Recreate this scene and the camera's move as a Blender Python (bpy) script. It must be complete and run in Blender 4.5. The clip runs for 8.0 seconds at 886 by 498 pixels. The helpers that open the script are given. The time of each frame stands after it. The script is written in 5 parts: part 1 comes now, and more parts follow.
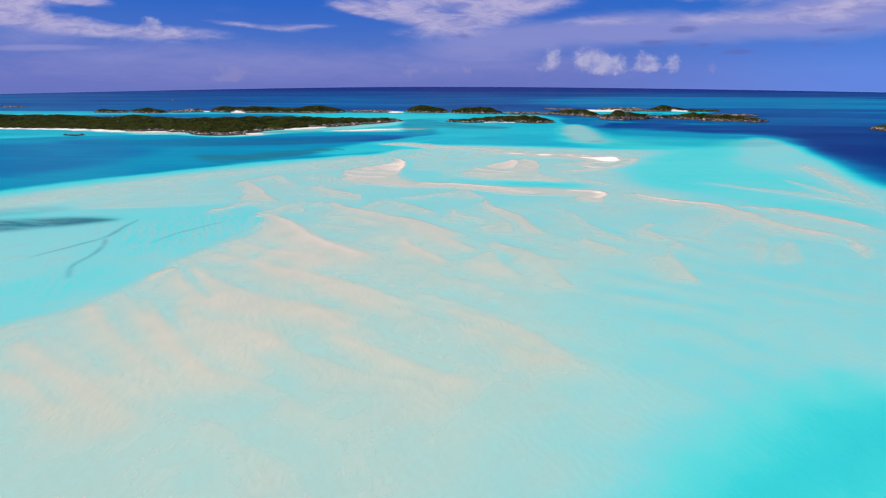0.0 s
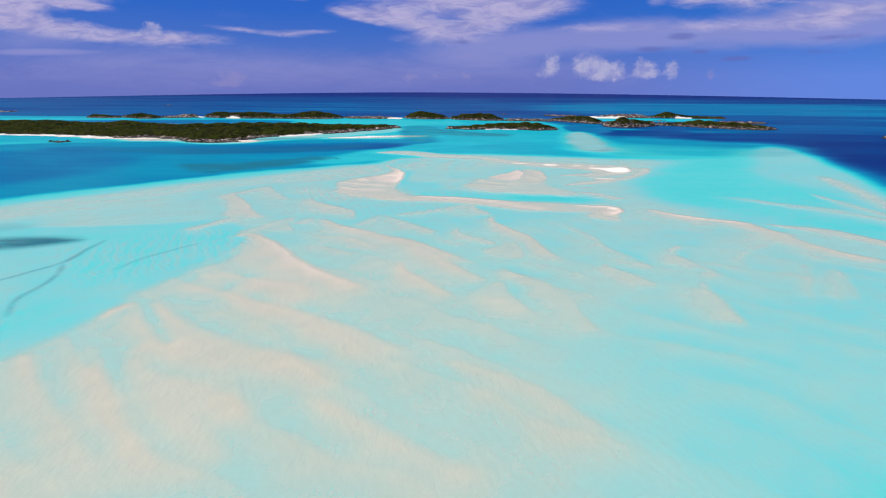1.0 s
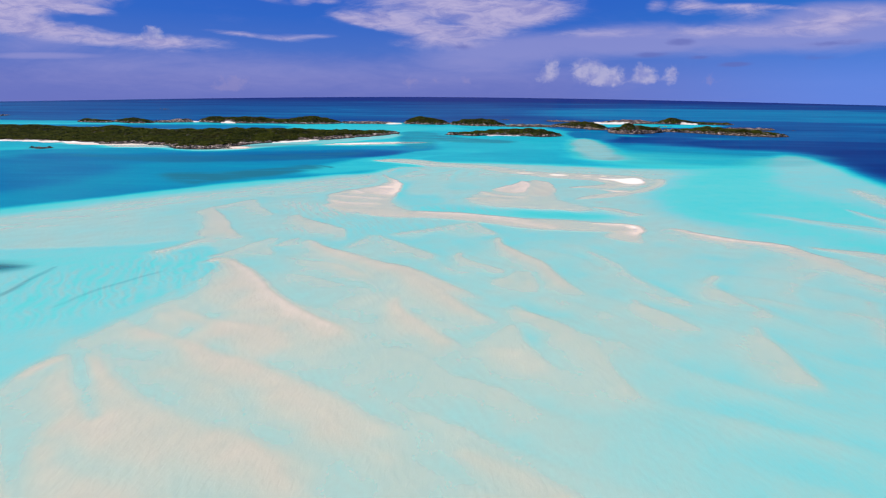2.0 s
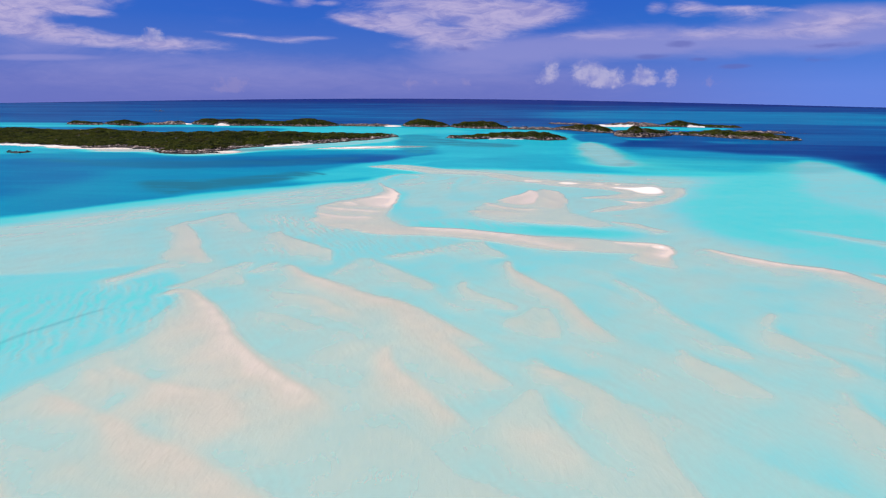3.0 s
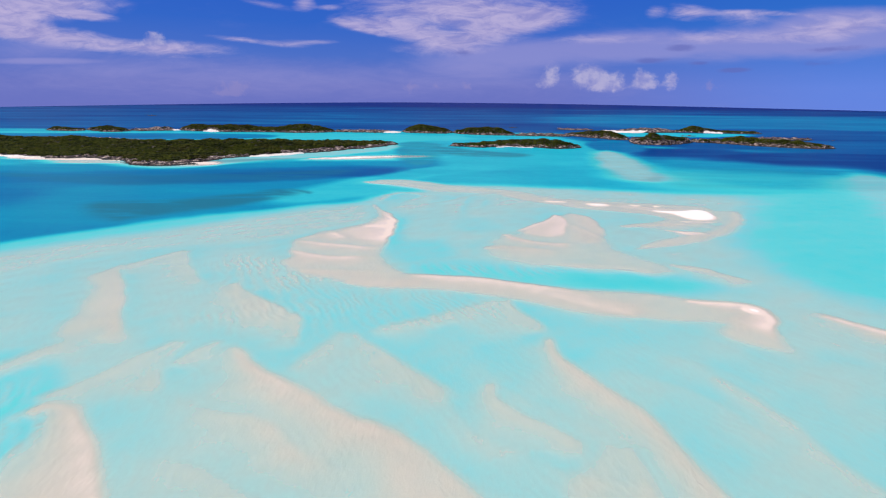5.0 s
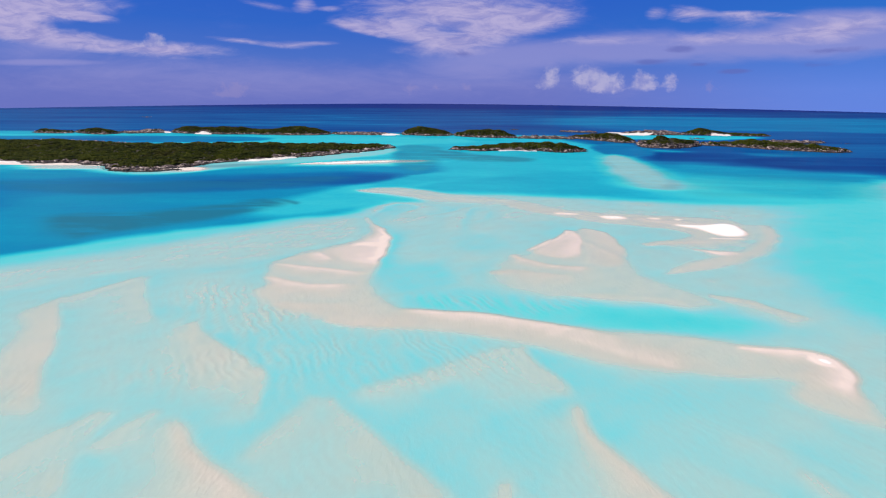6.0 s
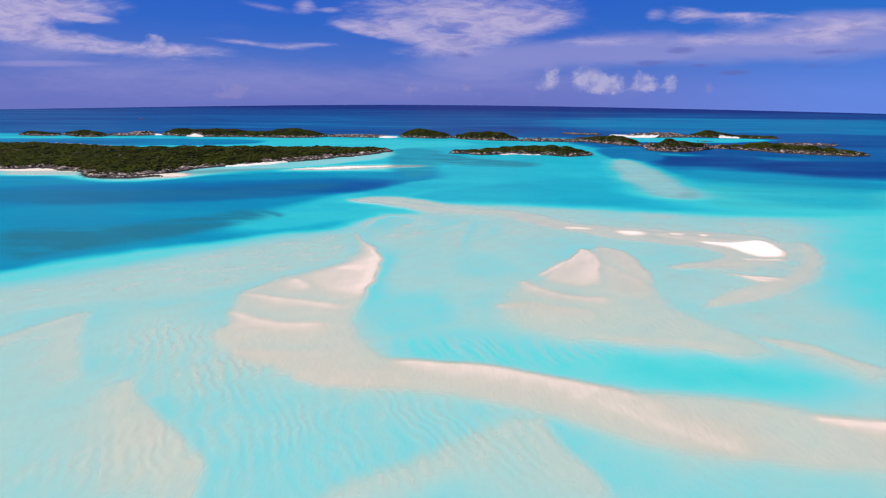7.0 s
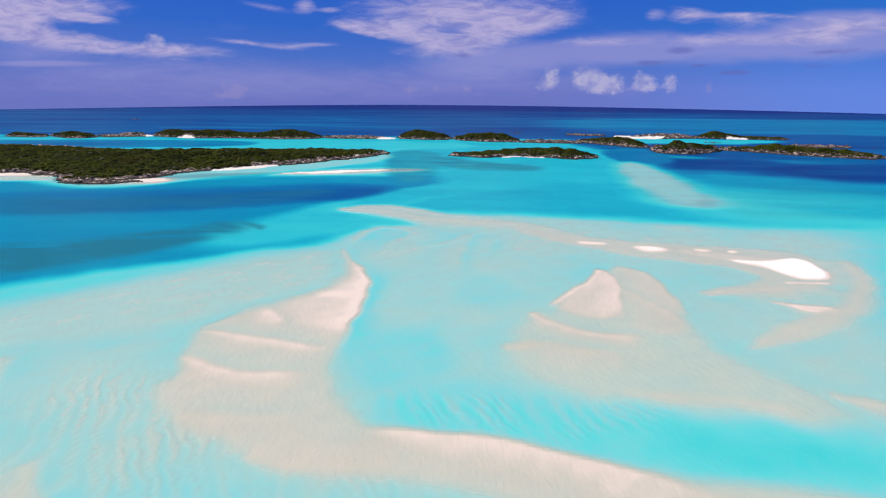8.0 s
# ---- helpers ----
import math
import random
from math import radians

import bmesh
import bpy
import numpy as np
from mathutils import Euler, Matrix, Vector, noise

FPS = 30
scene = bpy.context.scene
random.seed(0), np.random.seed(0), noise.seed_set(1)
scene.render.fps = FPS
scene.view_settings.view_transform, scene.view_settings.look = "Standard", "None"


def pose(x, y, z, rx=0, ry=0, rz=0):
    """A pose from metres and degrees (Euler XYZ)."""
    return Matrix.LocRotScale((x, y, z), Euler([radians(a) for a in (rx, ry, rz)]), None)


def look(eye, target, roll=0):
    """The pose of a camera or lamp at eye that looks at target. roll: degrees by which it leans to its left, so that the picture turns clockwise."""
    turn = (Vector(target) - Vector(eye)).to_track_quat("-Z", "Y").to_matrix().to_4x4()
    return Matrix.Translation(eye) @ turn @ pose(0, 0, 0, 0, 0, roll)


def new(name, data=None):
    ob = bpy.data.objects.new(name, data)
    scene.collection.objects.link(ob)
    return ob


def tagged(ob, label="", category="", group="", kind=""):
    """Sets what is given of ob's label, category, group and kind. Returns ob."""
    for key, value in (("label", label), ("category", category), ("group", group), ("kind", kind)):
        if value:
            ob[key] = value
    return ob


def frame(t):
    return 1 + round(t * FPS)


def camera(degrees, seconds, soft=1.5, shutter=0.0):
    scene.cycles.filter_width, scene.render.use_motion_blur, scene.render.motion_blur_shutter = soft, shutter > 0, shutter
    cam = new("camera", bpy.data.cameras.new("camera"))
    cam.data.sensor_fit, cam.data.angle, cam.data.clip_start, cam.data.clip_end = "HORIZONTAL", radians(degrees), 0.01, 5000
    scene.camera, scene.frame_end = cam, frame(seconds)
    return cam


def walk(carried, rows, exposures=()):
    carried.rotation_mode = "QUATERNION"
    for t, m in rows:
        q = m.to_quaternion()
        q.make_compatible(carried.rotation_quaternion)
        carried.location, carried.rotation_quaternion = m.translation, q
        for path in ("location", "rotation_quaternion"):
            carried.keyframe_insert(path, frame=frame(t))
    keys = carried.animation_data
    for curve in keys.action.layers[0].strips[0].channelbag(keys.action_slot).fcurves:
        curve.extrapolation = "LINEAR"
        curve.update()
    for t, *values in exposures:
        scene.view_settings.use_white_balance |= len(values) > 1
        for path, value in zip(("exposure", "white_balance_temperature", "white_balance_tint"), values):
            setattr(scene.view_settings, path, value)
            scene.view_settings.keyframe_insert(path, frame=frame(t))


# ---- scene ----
# ---- the camera and its flight ----
cam = camera(82.4, 8.0, soft=1.2)
PATH = [
    (0, (4.319, 3.396, 45.471), (4.284, 5.295, 44.844), 0.1),
    (0.5, (3.78, 12.549, 45.607), (3.748, 14.451, 44.99), 0.3),
    (1, (3.178, 22.052, 45.786), (3.147, 23.957, 45.178), 0.3),
    (1.5, (2.609, 32.484, 45.912), (2.579, 34.392, 45.314), 0.4),
    (3, (1.499, 67.151, 45.739), (1.47, 69.063, 45.153), 0.5),
    (3.5, (0.664, 78.695, 45.779), (0.633, 80.608, 45.197), 0.5),
    (4, (-0.448, 89.98, 45.911), (-0.482, 91.894, 45.331), 0.5),
    (4.5, (-1.383, 101.151, 46.188), (-1.415, 103.066, 45.612), 0.5),
    (6, (-2.253, 134.922, 46.583), (-2.284, 136.839, 46.014), 0.5),
    (6.5, (-2.21, 146.5, 46.72), (-2.242, 148.419, 46.154), 0.5),
    (7, (-2.084, 157.531, 46.798), (-2.115, 159.449, 46.233), 0.5),
    (7.5, (-1.943, 167.996, 46.878), (-1.973, 169.915, 46.314), 0.5),
    (8, (-1.748, 178.089, 46.955), (-1.779, 180.007, 46.39), 0.5),
]
walk(cam, [(t, look(eye, target, roll)) for t, eye, target, roll in PATH],
     [(0.0, 0.0, 6500, 6), (1.5, 0.0, 6500, 7), (3.0, 0.0, 6500, 12), (4.5, 0.0, 6500, 13), (6.0, 0.0, 6500, 11), (8.0, 0.0, 6500, 10)])

# ---- sky, clouds and sun ----
SUN_AZIMUTH, SUN_ELEVATION = 292.0, 57.0
world = bpy.data.worlds.new("world")
scene.world = world
world.use_nodes = True


class Nodes:
    """Short hand for building a node tree."""

    def __init__(self, tree):
        self.tree = tree
        tree.nodes.clear()

    def add(self, kind):
        return self.tree.nodes.new(kind)

    def put(self, socket, value):
        if isinstance(value, bpy.types.NodeSocket):
            self.tree.links.new(value, socket)
        else:
            socket.default_value = value

    def math(self, operation, a, b=0.0, c=0.0, clamp=False):
        node = self.add("ShaderNodeMath")
        node.operation, node.use_clamp = operation, clamp
        for socket, value in zip(node.inputs, (a, b, c)):
            self.put(socket, value)
        return node.outputs[0]

    def mix(self, factor, a, b, blend="MIX"):
        node = self.add("ShaderNodeMix")
        node.data_type, node.blend_type = "RGBA", blend
        self.put(node.inputs["Factor"], factor)
        self.put(node.inputs["A"], a)
        self.put(node.inputs["B"], b)
        return node.outputs["Result"]

    def noise(self, vector, scale, detail=4.0, rough=0.55, distortion=0.0):
        node = self.add("ShaderNodeTexNoise")
        self.put(node.inputs["Vector"], vector)
        self.put(node.inputs["Scale"], scale)
        self.put(node.inputs["Detail"], detail)
        self.put(node.inputs["Roughness"], rough)
        self.put(node.inputs["Distortion"], distortion)
        return node.outputs["Fac"]

    def mapped(self, vector, scale=(1, 1, 1), location=(0, 0, 0), turn=0.0, kind="POINT"):
        node = self.add("ShaderNodeMapping")
        node.vector_type = kind
        self.put(node.inputs["Vector"], vector)
        node.inputs["Location"].default_value = location
        node.inputs["Rotation"].default_value = (0, 0, radians(turn))
        node.inputs["Scale"].default_value = scale
        return node.outputs["Vector"]

    def step(self, value, low, high):
        node = self.add("ShaderNodeMapRange")
        node.interpolation_type = "SMOOTHSTEP"
        self.put(node.inputs["Value"], value)
        self.put(node.inputs["From Min"], low)
        self.put(node.inputs["From Max"], high)
        return node.outputs["Result"]

    def ramp(self, factor, stops):
        node = self.add("ShaderNodeValToRGB")
        self.put(node.inputs["Fac"], factor)
        points = node.color_ramp.elements
        points[0].position, points[1].position = stops[0][0], stops[-1][0]
        for place, _ in stops[1:-1]:
            points.new(place)
        for point, (_, colour) in zip(points, stops):
            point.color = (*colour, 1)
        return node.outputs["Color"]


w = Nodes(world.node_tree)
way = w.add("ShaderNodeTexCoord").outputs["Generated"]
split = w.add("ShaderNodeSeparateXYZ")
w.put(split.inputs[0], way)
ahead = w.math("MAXIMUM", split.outputs["Y"], 0.08)
across, height = w.math("DIVIDE", split.outputs["X"], ahead), w.math("DIVIDE", split.outputs["Z"], ahead)
join = w.add("ShaderNodeCombineXYZ")
w.put(join.inputs[0], across)
w.put(join.inputs[1], height)
flat = join.outputs[0]

nishita = w.add("ShaderNodeTexSky")
nishita.sky_type, nishita.sun_disc = "NISHITA", False
nishita.sun_elevation, nishita.sun_rotation = radians(SUN_ELEVATION), radians(SUN_AZIMUTH)
nishita.dust_density, nishita.ozone_density = 0.4, 4.0
high_sky = w.mix(1.0, nishita.outputs["Color"], (0.085, 0.085, 0.085, 1), "MULTIPLY")
rise = w.math("MULTIPLY", w.math("ADD", split.outputs["Z"], 0.02), 4.0, clamp=True)
low_left = w.ramp(rise, [(0.0, (0.148, 0.178, 0.530)), (0.16, (0.136, 0.176, 0.535)), (0.36, (0.072, 0.165, 0.570)),
                         (0.58, (0.032, 0.135, 0.570)), (0.8, (0.024, 0.115, 0.560)), (1.0, (0.02, 0.095, 0.50))])
low_right = w.ramp(rise, [(0.0, (0.130, 0.240, 0.740)), (0.16, (0.122, 0.240, 0.740)), (0.36, (0.065, 0.195, 0.660)),
                          (0.58, (0.028, 0.160, 0.600)), (0.8, (0.022, 0.130, 0.560)), (1.0, (0.02, 0.095, 0.50))])
low_sky = w.mix(w.step(across, 0.1, 0.8), low_left, low_right)
sky = w.mix(w.step(split.outputs["Z"], 0.24, 0.6), low_sky, high_sky)


def cloud_patch(x, y, long, tall, turn=0.0):
    """A soft oval on the sky, in slopes across and up from straight ahead."""
    oval = w.add("ShaderNodeTexGradient")
    oval.gradient_type = "SPHERICAL"
    w.put(oval.inputs[0], w.mapped(flat, (long, tall, 1), (x, y, 0), turn, "TEXTURE"))
    return oval.outputs["Fac"]


def gathered(patches):
    total = None
    for weight, place in patches:
        part = w.math("MULTIPLY", cloud_patch(*place), weight)
        total = part if total is None else w.math("ADD", total, part)
    return total


wisp = w.noise(w.mapped(flat, (5, 24, 1), turn=-6), 1.0, 7.0, 0.64, 0.7)
fine = w.noise(w.mapped(flat, (15, 60, 1), (0.3, 0.1, 0), -10), 1.0, 6.0, 0.68, 0.9)
grain = w.math("SUBTRACT", w.math("ADD", w.math("MULTIPLY", wisp, 0.65), w.math("MULTIPLY", fine, 0.35)), 0.5)
haze = gathered([
    (1.4, (0.7366, 0.1294, 0.1700, 0.0385, 0.3)),
    (0.8, (-0.8237, 0.1439, 0.1686, 0.0391, 0.3)),
    (1.3, (0.6898, 0.1150, 0.2314, 0.0532, 0.4)),
    (1.1, (0.4603, 0.0945, 0.2655, 0.0369, 0.4)),
    (1.1, (0.2660, 0.0884, 0.2154, 0.0369, 3.2)),
    (1, (0.0594, 0.0772, 0.1667, 0.0439, 0.4)),
    (0.4, (-0.1938, 0.0308, 0.3200, 0.0505, 0.4)),
    (0.6, (-0.5897, 0.0378, 0.4534, 0.0615, 0.4)),
    (0.9, (-0.7742, 0.0595, 0.1295, 0.0072, 0.4)),
    (0.5, (0.1031, 0.0331, 0.3163, 0.0502, 0.4)),
    (0.7, (-0.7832, 0.0911, 0.1604, 0.0352, 0.4))])
haze_cover = w.step(w.math("ADD", haze, w.math("MULTIPLY", grain, 1.0)), 0.0, 0.95)
sky = w.mix(w.math("MULTIPLY", haze_cover, 0.6), sky, (0.34, 0.325, 0.65, 1))
veil = gathered([
    (1.5, (-0.7790, 0.1555, 0.2202, 0.0348, 0.3)),
    (1.1, (-0.6777, 0.1391, 0.0817, 0.0107, -7.1)),
    (1.2, (-0.8235, 0.1229, 0.0902, 0.0357, 0.3)),
    (1.3, (-0.7432, 0.1031, 0.1659, 0.0239, -6.2)),
    (1.1, (-0.5396, 0.0839, 0.1691, 0.0189, -1.5)),
    (0.8, (-0.3898, 0.0995, 0.0884, 0.0068, -5.2)),
    (0.7, (-0.3064, 0.0923, 0.0578, 0.0107, 0.4)),
    (0.5, (-0.2484, 0.0966, 0.0524, 0.0058, 0.4)),
    (0.7, (-0.3422, 0.1597, 0.0658, 0.0094, -8.9)),
    (0.8, (-0.2722, 0.1601, 0.0267, 0.0168, 0.3)),
    (0.5, (-0.2294, 0.1547, 0.0308, 0.0066, 0.3)),
    (1.25, (0.0162, 0.1505, 0.2550, 0.0560, 0.3)),
    (1, (-0.1173, 0.1195, 0.1338, 0.0210, -8.0)),
    (1, (-0.0034, 0.0933, 0.1298, 0.0252, 2.2)),
    (0.9, (0.1090, 0.1285, 0.1217, 0.0322, 9.6)),
    (0.8, (-0.1773, 0.1230, 0.0611, 0.0086, -14.6)),
    (0.8, (0.3607, 0.1524, 0.0242, 0.0168, 0.3)),
    (1, (0.4193, 0.1508, 0.0608, 0.0187, -3.3)),
    (0.7, (0.5016, 0.1513, 0.1102, 0.0084, 0.3)),
    (0.7, (0.5236, 0.1403, 0.0803, 0.0170, 0.3)),
    (1.1, (0.6968, 0.1282, 0.1664, 0.0307, 6.1)),
    (0.6, (0.6023, 0.1481, 0.0605, 0.0057, -2.4)),
    (0.6, (0.4582, 0.1079, 0.1831, 0.0173, 0.4)),
    (0.5, (0.2644, 0.1047, 0.1230, 0.0134, 0.4))])
veil_cover = w.step(w.math("ADD", veil, w.math("MULTIPLY", grain, 1.7)), 0.02, 1.1)
veil_cover = w.math("MULTIPLY", veil_cover, w.step(veil, 0.0, 0.25))
veil_colour = w.mix(w.step(fine, 0.3, 0.66), (0.30, 0.29, 0.60, 1), (0.52, 0.46, 0.70, 1))
sky = w.mix(w.math("MULTIPLY", veil_cover, 0.88), sky, veil_colour)
dusk = gathered([
    (1, (0.3611, 0.0686, 0.0493, 0.0079, 3.3)),
    (1, (0.4128, 0.0903, 0.0427, 0.0097, 3.2)),
    (0.8, (0.4547, 0.0644, 0.0309, 0.0059, 0.4)),
    (1, (0.5185, 0.0531, 0.0513, 0.0070, 2.3)),
    (0.7, (0.0197, 0.0799, 0.0313, 0.0088, 0.4)),
    (0.7, (0.6954, 0.0903, 0.1099, 0.0088, 4.2)),
    (0.5, (0.6703, 0.0660, 0.0920, 0.0080, 0.4))])
ragged = w.noise(w.mapped(flat, (22, 80, 1)), 1.0, 4.0, 0.6)
sky = w.mix(w.math("MULTIPLY", w.step(w.math("ADD", dusk, w.math("MULTIPLY", w.math("SUBTRACT", ragged, 0.5), 0.9)), 0.15, 0.8), 0.6),
            sky, (0.12, 0.145, 0.46, 1))
lumps = w.noise(w.mapped(flat, (74, 84, 1)), 1.0, 6.0, 0.66, 0.3)
heap = gathered([
    (1.2, (-0.5537, 0.1024, 0.0254, 0.0157, 0.4)),
    (0.9, (-0.5638, 0.0926, 0.0424, 0.0079, 0.4)),
    (1, (0.1824, 0.0437, 0.0231, 0.0269, 0.4)),
    (0.8, (0.1688, 0.0276, 0.0274, 0.0121, 0.5)),
    (1, (0.2491, 0.0471, 0.0418, 0.0219, 0.4)),
    (1, (0.2568, 0.0323, 0.0461, 0.0241, 0.4)),
    (1, (0.2987, 0.0326, 0.0293, 0.0251, 0.4)),
    (0.8, (0.2872, 0.0215, 0.0462, 0.0142, 0.5)),
    (1, (0.3482, 0.0390, 0.0209, 0.0220, 0.4)),
    (0.9, (0.3656, 0.0331, 0.0209, 0.0201, 0.4)),
    (0.8, (0.3582, 0.0250, 0.0419, 0.0121, 0.5)),
    (1.1, (0.4053, 0.0334, 0.0188, 0.0231, 0.4))])
heap_cover = w.step(w.math("ADD", heap, w.math("MULTIPLY", w.math("SUBTRACT", lumps, 0.5), 1.7)), 0.12, 0.95)
shade = w.noise(w.mapped(flat, (44, 50, 1), (0.2, -0.4, 0)), 1.0, 5.0, 0.6)
heap_colour = w.mix(w.step(shade, 0.34, 0.62), (0.32, 0.32, 0.62, 1), (0.60, 0.55, 0.72, 1))
heap_cover = w.math("MULTIPLY", heap_cover, w.step(heap, 0.02, 0.3))
sky = w.mix(w.math("MULTIPLY", heap_cover, 0.6), sky, heap_colour)
far_heap = gathered([
    (0.9, (-0.4116, 0.0159, 0.0540, 0.0226, 0.5)),
    (0.6, (-0.4325, 0.0034, 0.0542, 0.0104, 0.5)),
    (0.8, (-0.0790, 0.0185, 0.0277, 0.0182, 0.5)),
    (0.7, (0.0242, 0.0204, 0.0234, 0.0182, 0.5)),
    (0.5, (-0.0322, 0.0219, 0.0276, 0.0162, 0.5)),
    (0.6, (0.4794, 0.0260, 0.0334, 0.0202, 0.5))])
far_cover = w.step(w.math("ADD", far_heap, w.math("MULTIPLY", w.math("SUBTRACT", lumps, 0.5), 1.5)), 0.3, 0.8)
far_cover = w.math("MULTIPLY", far_cover, w.step(far_heap, 0.0, 0.3))
sky = w.mix(w.math("MULTIPLY", far_cover, 0.45), sky, (0.30, 0.27, 0.55, 1))
background = w.add("ShaderNodeBackground")
w.put(background.inputs["Color"], sky)
w.put(background.inputs["Strength"], 1.0)
w.put(w.add("ShaderNodeOutputWorld").inputs["Surface"], background.outputs[0])

lamp = bpy.data.lights.new("sun", "SUN")
lamp.energy, lamp.angle, lamp.color = 4.7, radians(0.53), (1.0, 0.965, 0.91)
sun = new("sun", lamp)
toward = Vector((math.sin(radians(SUN_AZIMUTH)), math.cos(radians(SUN_AZIMUTH)), math.tan(radians(SUN_ELEVATION))))
sun.matrix_world = look(toward * 100, (0, 0, 0))


# ---- materials ----
def material(name):
    made = bpy.data.materials.new(name)
    made.use_nodes = True
    return made, Nodes(made.node_tree)


def finish(n, colour, rough, bump=None, strength=0.3, distance=0.1, specular=0.3):
    """A Principled surface with an optional bump."""
    shader = n.add("ShaderNodeBsdfPrincipled")
    n.put(shader.inputs["Base Color"], colour)
    n.put(shader.inputs["Roughness"], rough)
    n.put(shader.inputs["Specular IOR Level"], specular)
    if bump is not None:
        relief = n.add("ShaderNodeBump")
        n.put(relief.inputs["Height"], bump)
        relief.inputs["Strength"].default_value, relief.inputs["Distance"].default_value = strength, distance
        n.put(shader.inputs["Normal"], relief.outputs[0])
    n.put(n.add("ShaderNodeOutputMaterial").inputs["Surface"], shader.outputs[0])


def attribute(n, name):
    node = n.add("ShaderNodeAttribute")
    node.attribute_name = name
    return node.outputs["Fac"]


def place_of(n):
    return n.add("ShaderNodeNewGeometry").outputs["Position"]


def current_ripples(n, spot):
    """Sand ripples two metres apart that the current has drawn, bent and broken, from 0 to 1."""
    sway = n.add("ShaderNodeTexNoise")
    n.put(sway.inputs["Vector"], spot)
    sway.inputs["Scale"].default_value, sway.inputs["Detail"].default_value = 0.11, 3.0
    shift = n.add("ShaderNodeVectorMath")
    shift.operation = "MULTIPLY_ADD"
    n.put(shift.inputs[0], sway.outputs["Color"])
    shift.inputs[1].default_value = (7.0, 7.0, 0.0)
    n.put(shift.inputs[2], spot)
    wave = n.add("ShaderNodeTexWave")
    wave.wave_profile = "SIN"
    n.put(wave.inputs["Vector"], n.mapped(shift.outputs[0], (1, 1, 1), turn=-31))
    wave.inputs["Scale"].default_value = 0.165
    wave.inputs["Distortion"].default_value = 1.3
    wave.inputs["Detail"].default_value = 2.0
    wave.inputs["Detail Scale"].default_value = 1.2
    patchy = n.step(n.noise(spot, 0.07, 3, 0.6), 0.34, 0.62)
    return n.math("MULTIPLY", n.math("MULTIPLY", wave.outputs["Fac"], patchy), attribute(n, "ripple"))


# sand: pale coral sand, whiter where it has dried, green-brown under seagrass
sand, n = material("coral_sand")
spot = place_of(n)
tone = n.mix(n.step(n.noise(spot, 0.045, 5, 0.6), 0.3, 0.7), (0.540, 0.432, 0.362, 1), (0.575, 0.462, 0.390, 1))
tone = n.mix(n.math("MULTIPLY", n.step(n.noise(spot, 1.6, 4, 0.6), 0.45, 0.8), 0.10), tone, (0.50, 0.43, 0.35, 1))
ragged = n.math("MULTIPLY", n.math("SUBTRACT", n.noise(n.mapped(spot, (0.5, 0.22, 1)), 1.0, 6, 0.7), 0.5), 0.35)
tone = n.mix(n.step(n.math("ADD", attribute(n, "rise"), n.math("MULTIPLY", ragged, 0.3)), -0.14, 0.07), tone, (0.71, 0.575, 0.495, 1))
dry = n.step(n.math("ADD", attribute(n, "rise"), ragged), 0.11, 0.17)
tone = n.mix(dry, tone, (0.80, 0.755, 0.70, 1))
weed = n.math("MULTIPLY", attribute(n, "grass"), n.step(n.noise(n.mapped(spot, (0.03, 0.09, 1)), 1.0, 5, 0.65), 0.3, 0.62))
tone = n.mix(weed, tone, (0.045, 0.07, 0.05, 1))
ripples = n.math("ADD", n.noise(n.mapped(spot, (1.1, 0.5, 1), turn=18), 1.0, 3, 0.5, 0.6), n.math("MULTIPLY", n.noise(spot, 5.0, 3), 0.25))
ripples = n.math("ADD", ripples, n.math("MULTIPLY", n.math("MULTIPLY", current_ripples(n, spot), 1.3), n.step(attribute(n, "rise"), -0.1, -0.3)))
finish(n, tone, 0.85, ripples, 0.4, 0.25, 0.2)

# water: clear over sand, bluer and denser with the depth below, tints also offset its shadow
water_mat, n = material("sea_water")
spot = place_of(n)
depth = attribute(n, "depth")
mottle = n.noise(n.mapped(spot, (0.55, 0.3, 1), turn=20), 1.0, 4, 0.6, 0.8)
broad = n.noise(n.mapped(spot, (0.010, 0.035, 1)), 1.0, 6, 0.62, 0.5)
bands = n.noise(n.mapped(spot, (0.0018, 0.0075, 1)), 1.0, 3, 0.55, 0.6)
dapple = n.noise(n.mapped(spot, (1.7, 0.9, 1), turn=-15), 1.0, 3, 0.6, 0.5)
uneven = n.math("ADD", n.math("MULTIPLY", mottle, 0.16), n.math("ADD", n.math("MULTIPLY", broad, 0.6), 0.53))
uneven = n.math("ADD", uneven, n.math("MULTIPLY", dapple, 0.18))
uneven = n.math("ADD", uneven, n.math("MULTIPLY", n.math("SUBTRACT", bands, 0.5), n.math("MULTIPLY", n.step(depth, 2.0, 6.0), 1.5)))
depth = n.math("MULTIPLY", depth, uneven)
grit = n.noise(n.mapped(spot, (1.3, 0.55, 1), turn=22), 1.0, 4, 0.62, 0.7)
depth = n.math("ADD", depth, n.math("MULTIPLY", n.math("SUBTRACT", grit, 0.5), n.math("MULTIPLY", n.step(depth, 0.0, 0.7), 0.08)))
depth = n.math("SUBTRACT", depth, n.math("MULTIPLY", current_ripples(n, spot), n.math("MULTIPLY", n.step(depth, 0.05, 0.6), 0.15)))
depth = n.math("MAXIMUM", depth, 0.0)
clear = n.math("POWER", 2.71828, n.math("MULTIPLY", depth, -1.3))
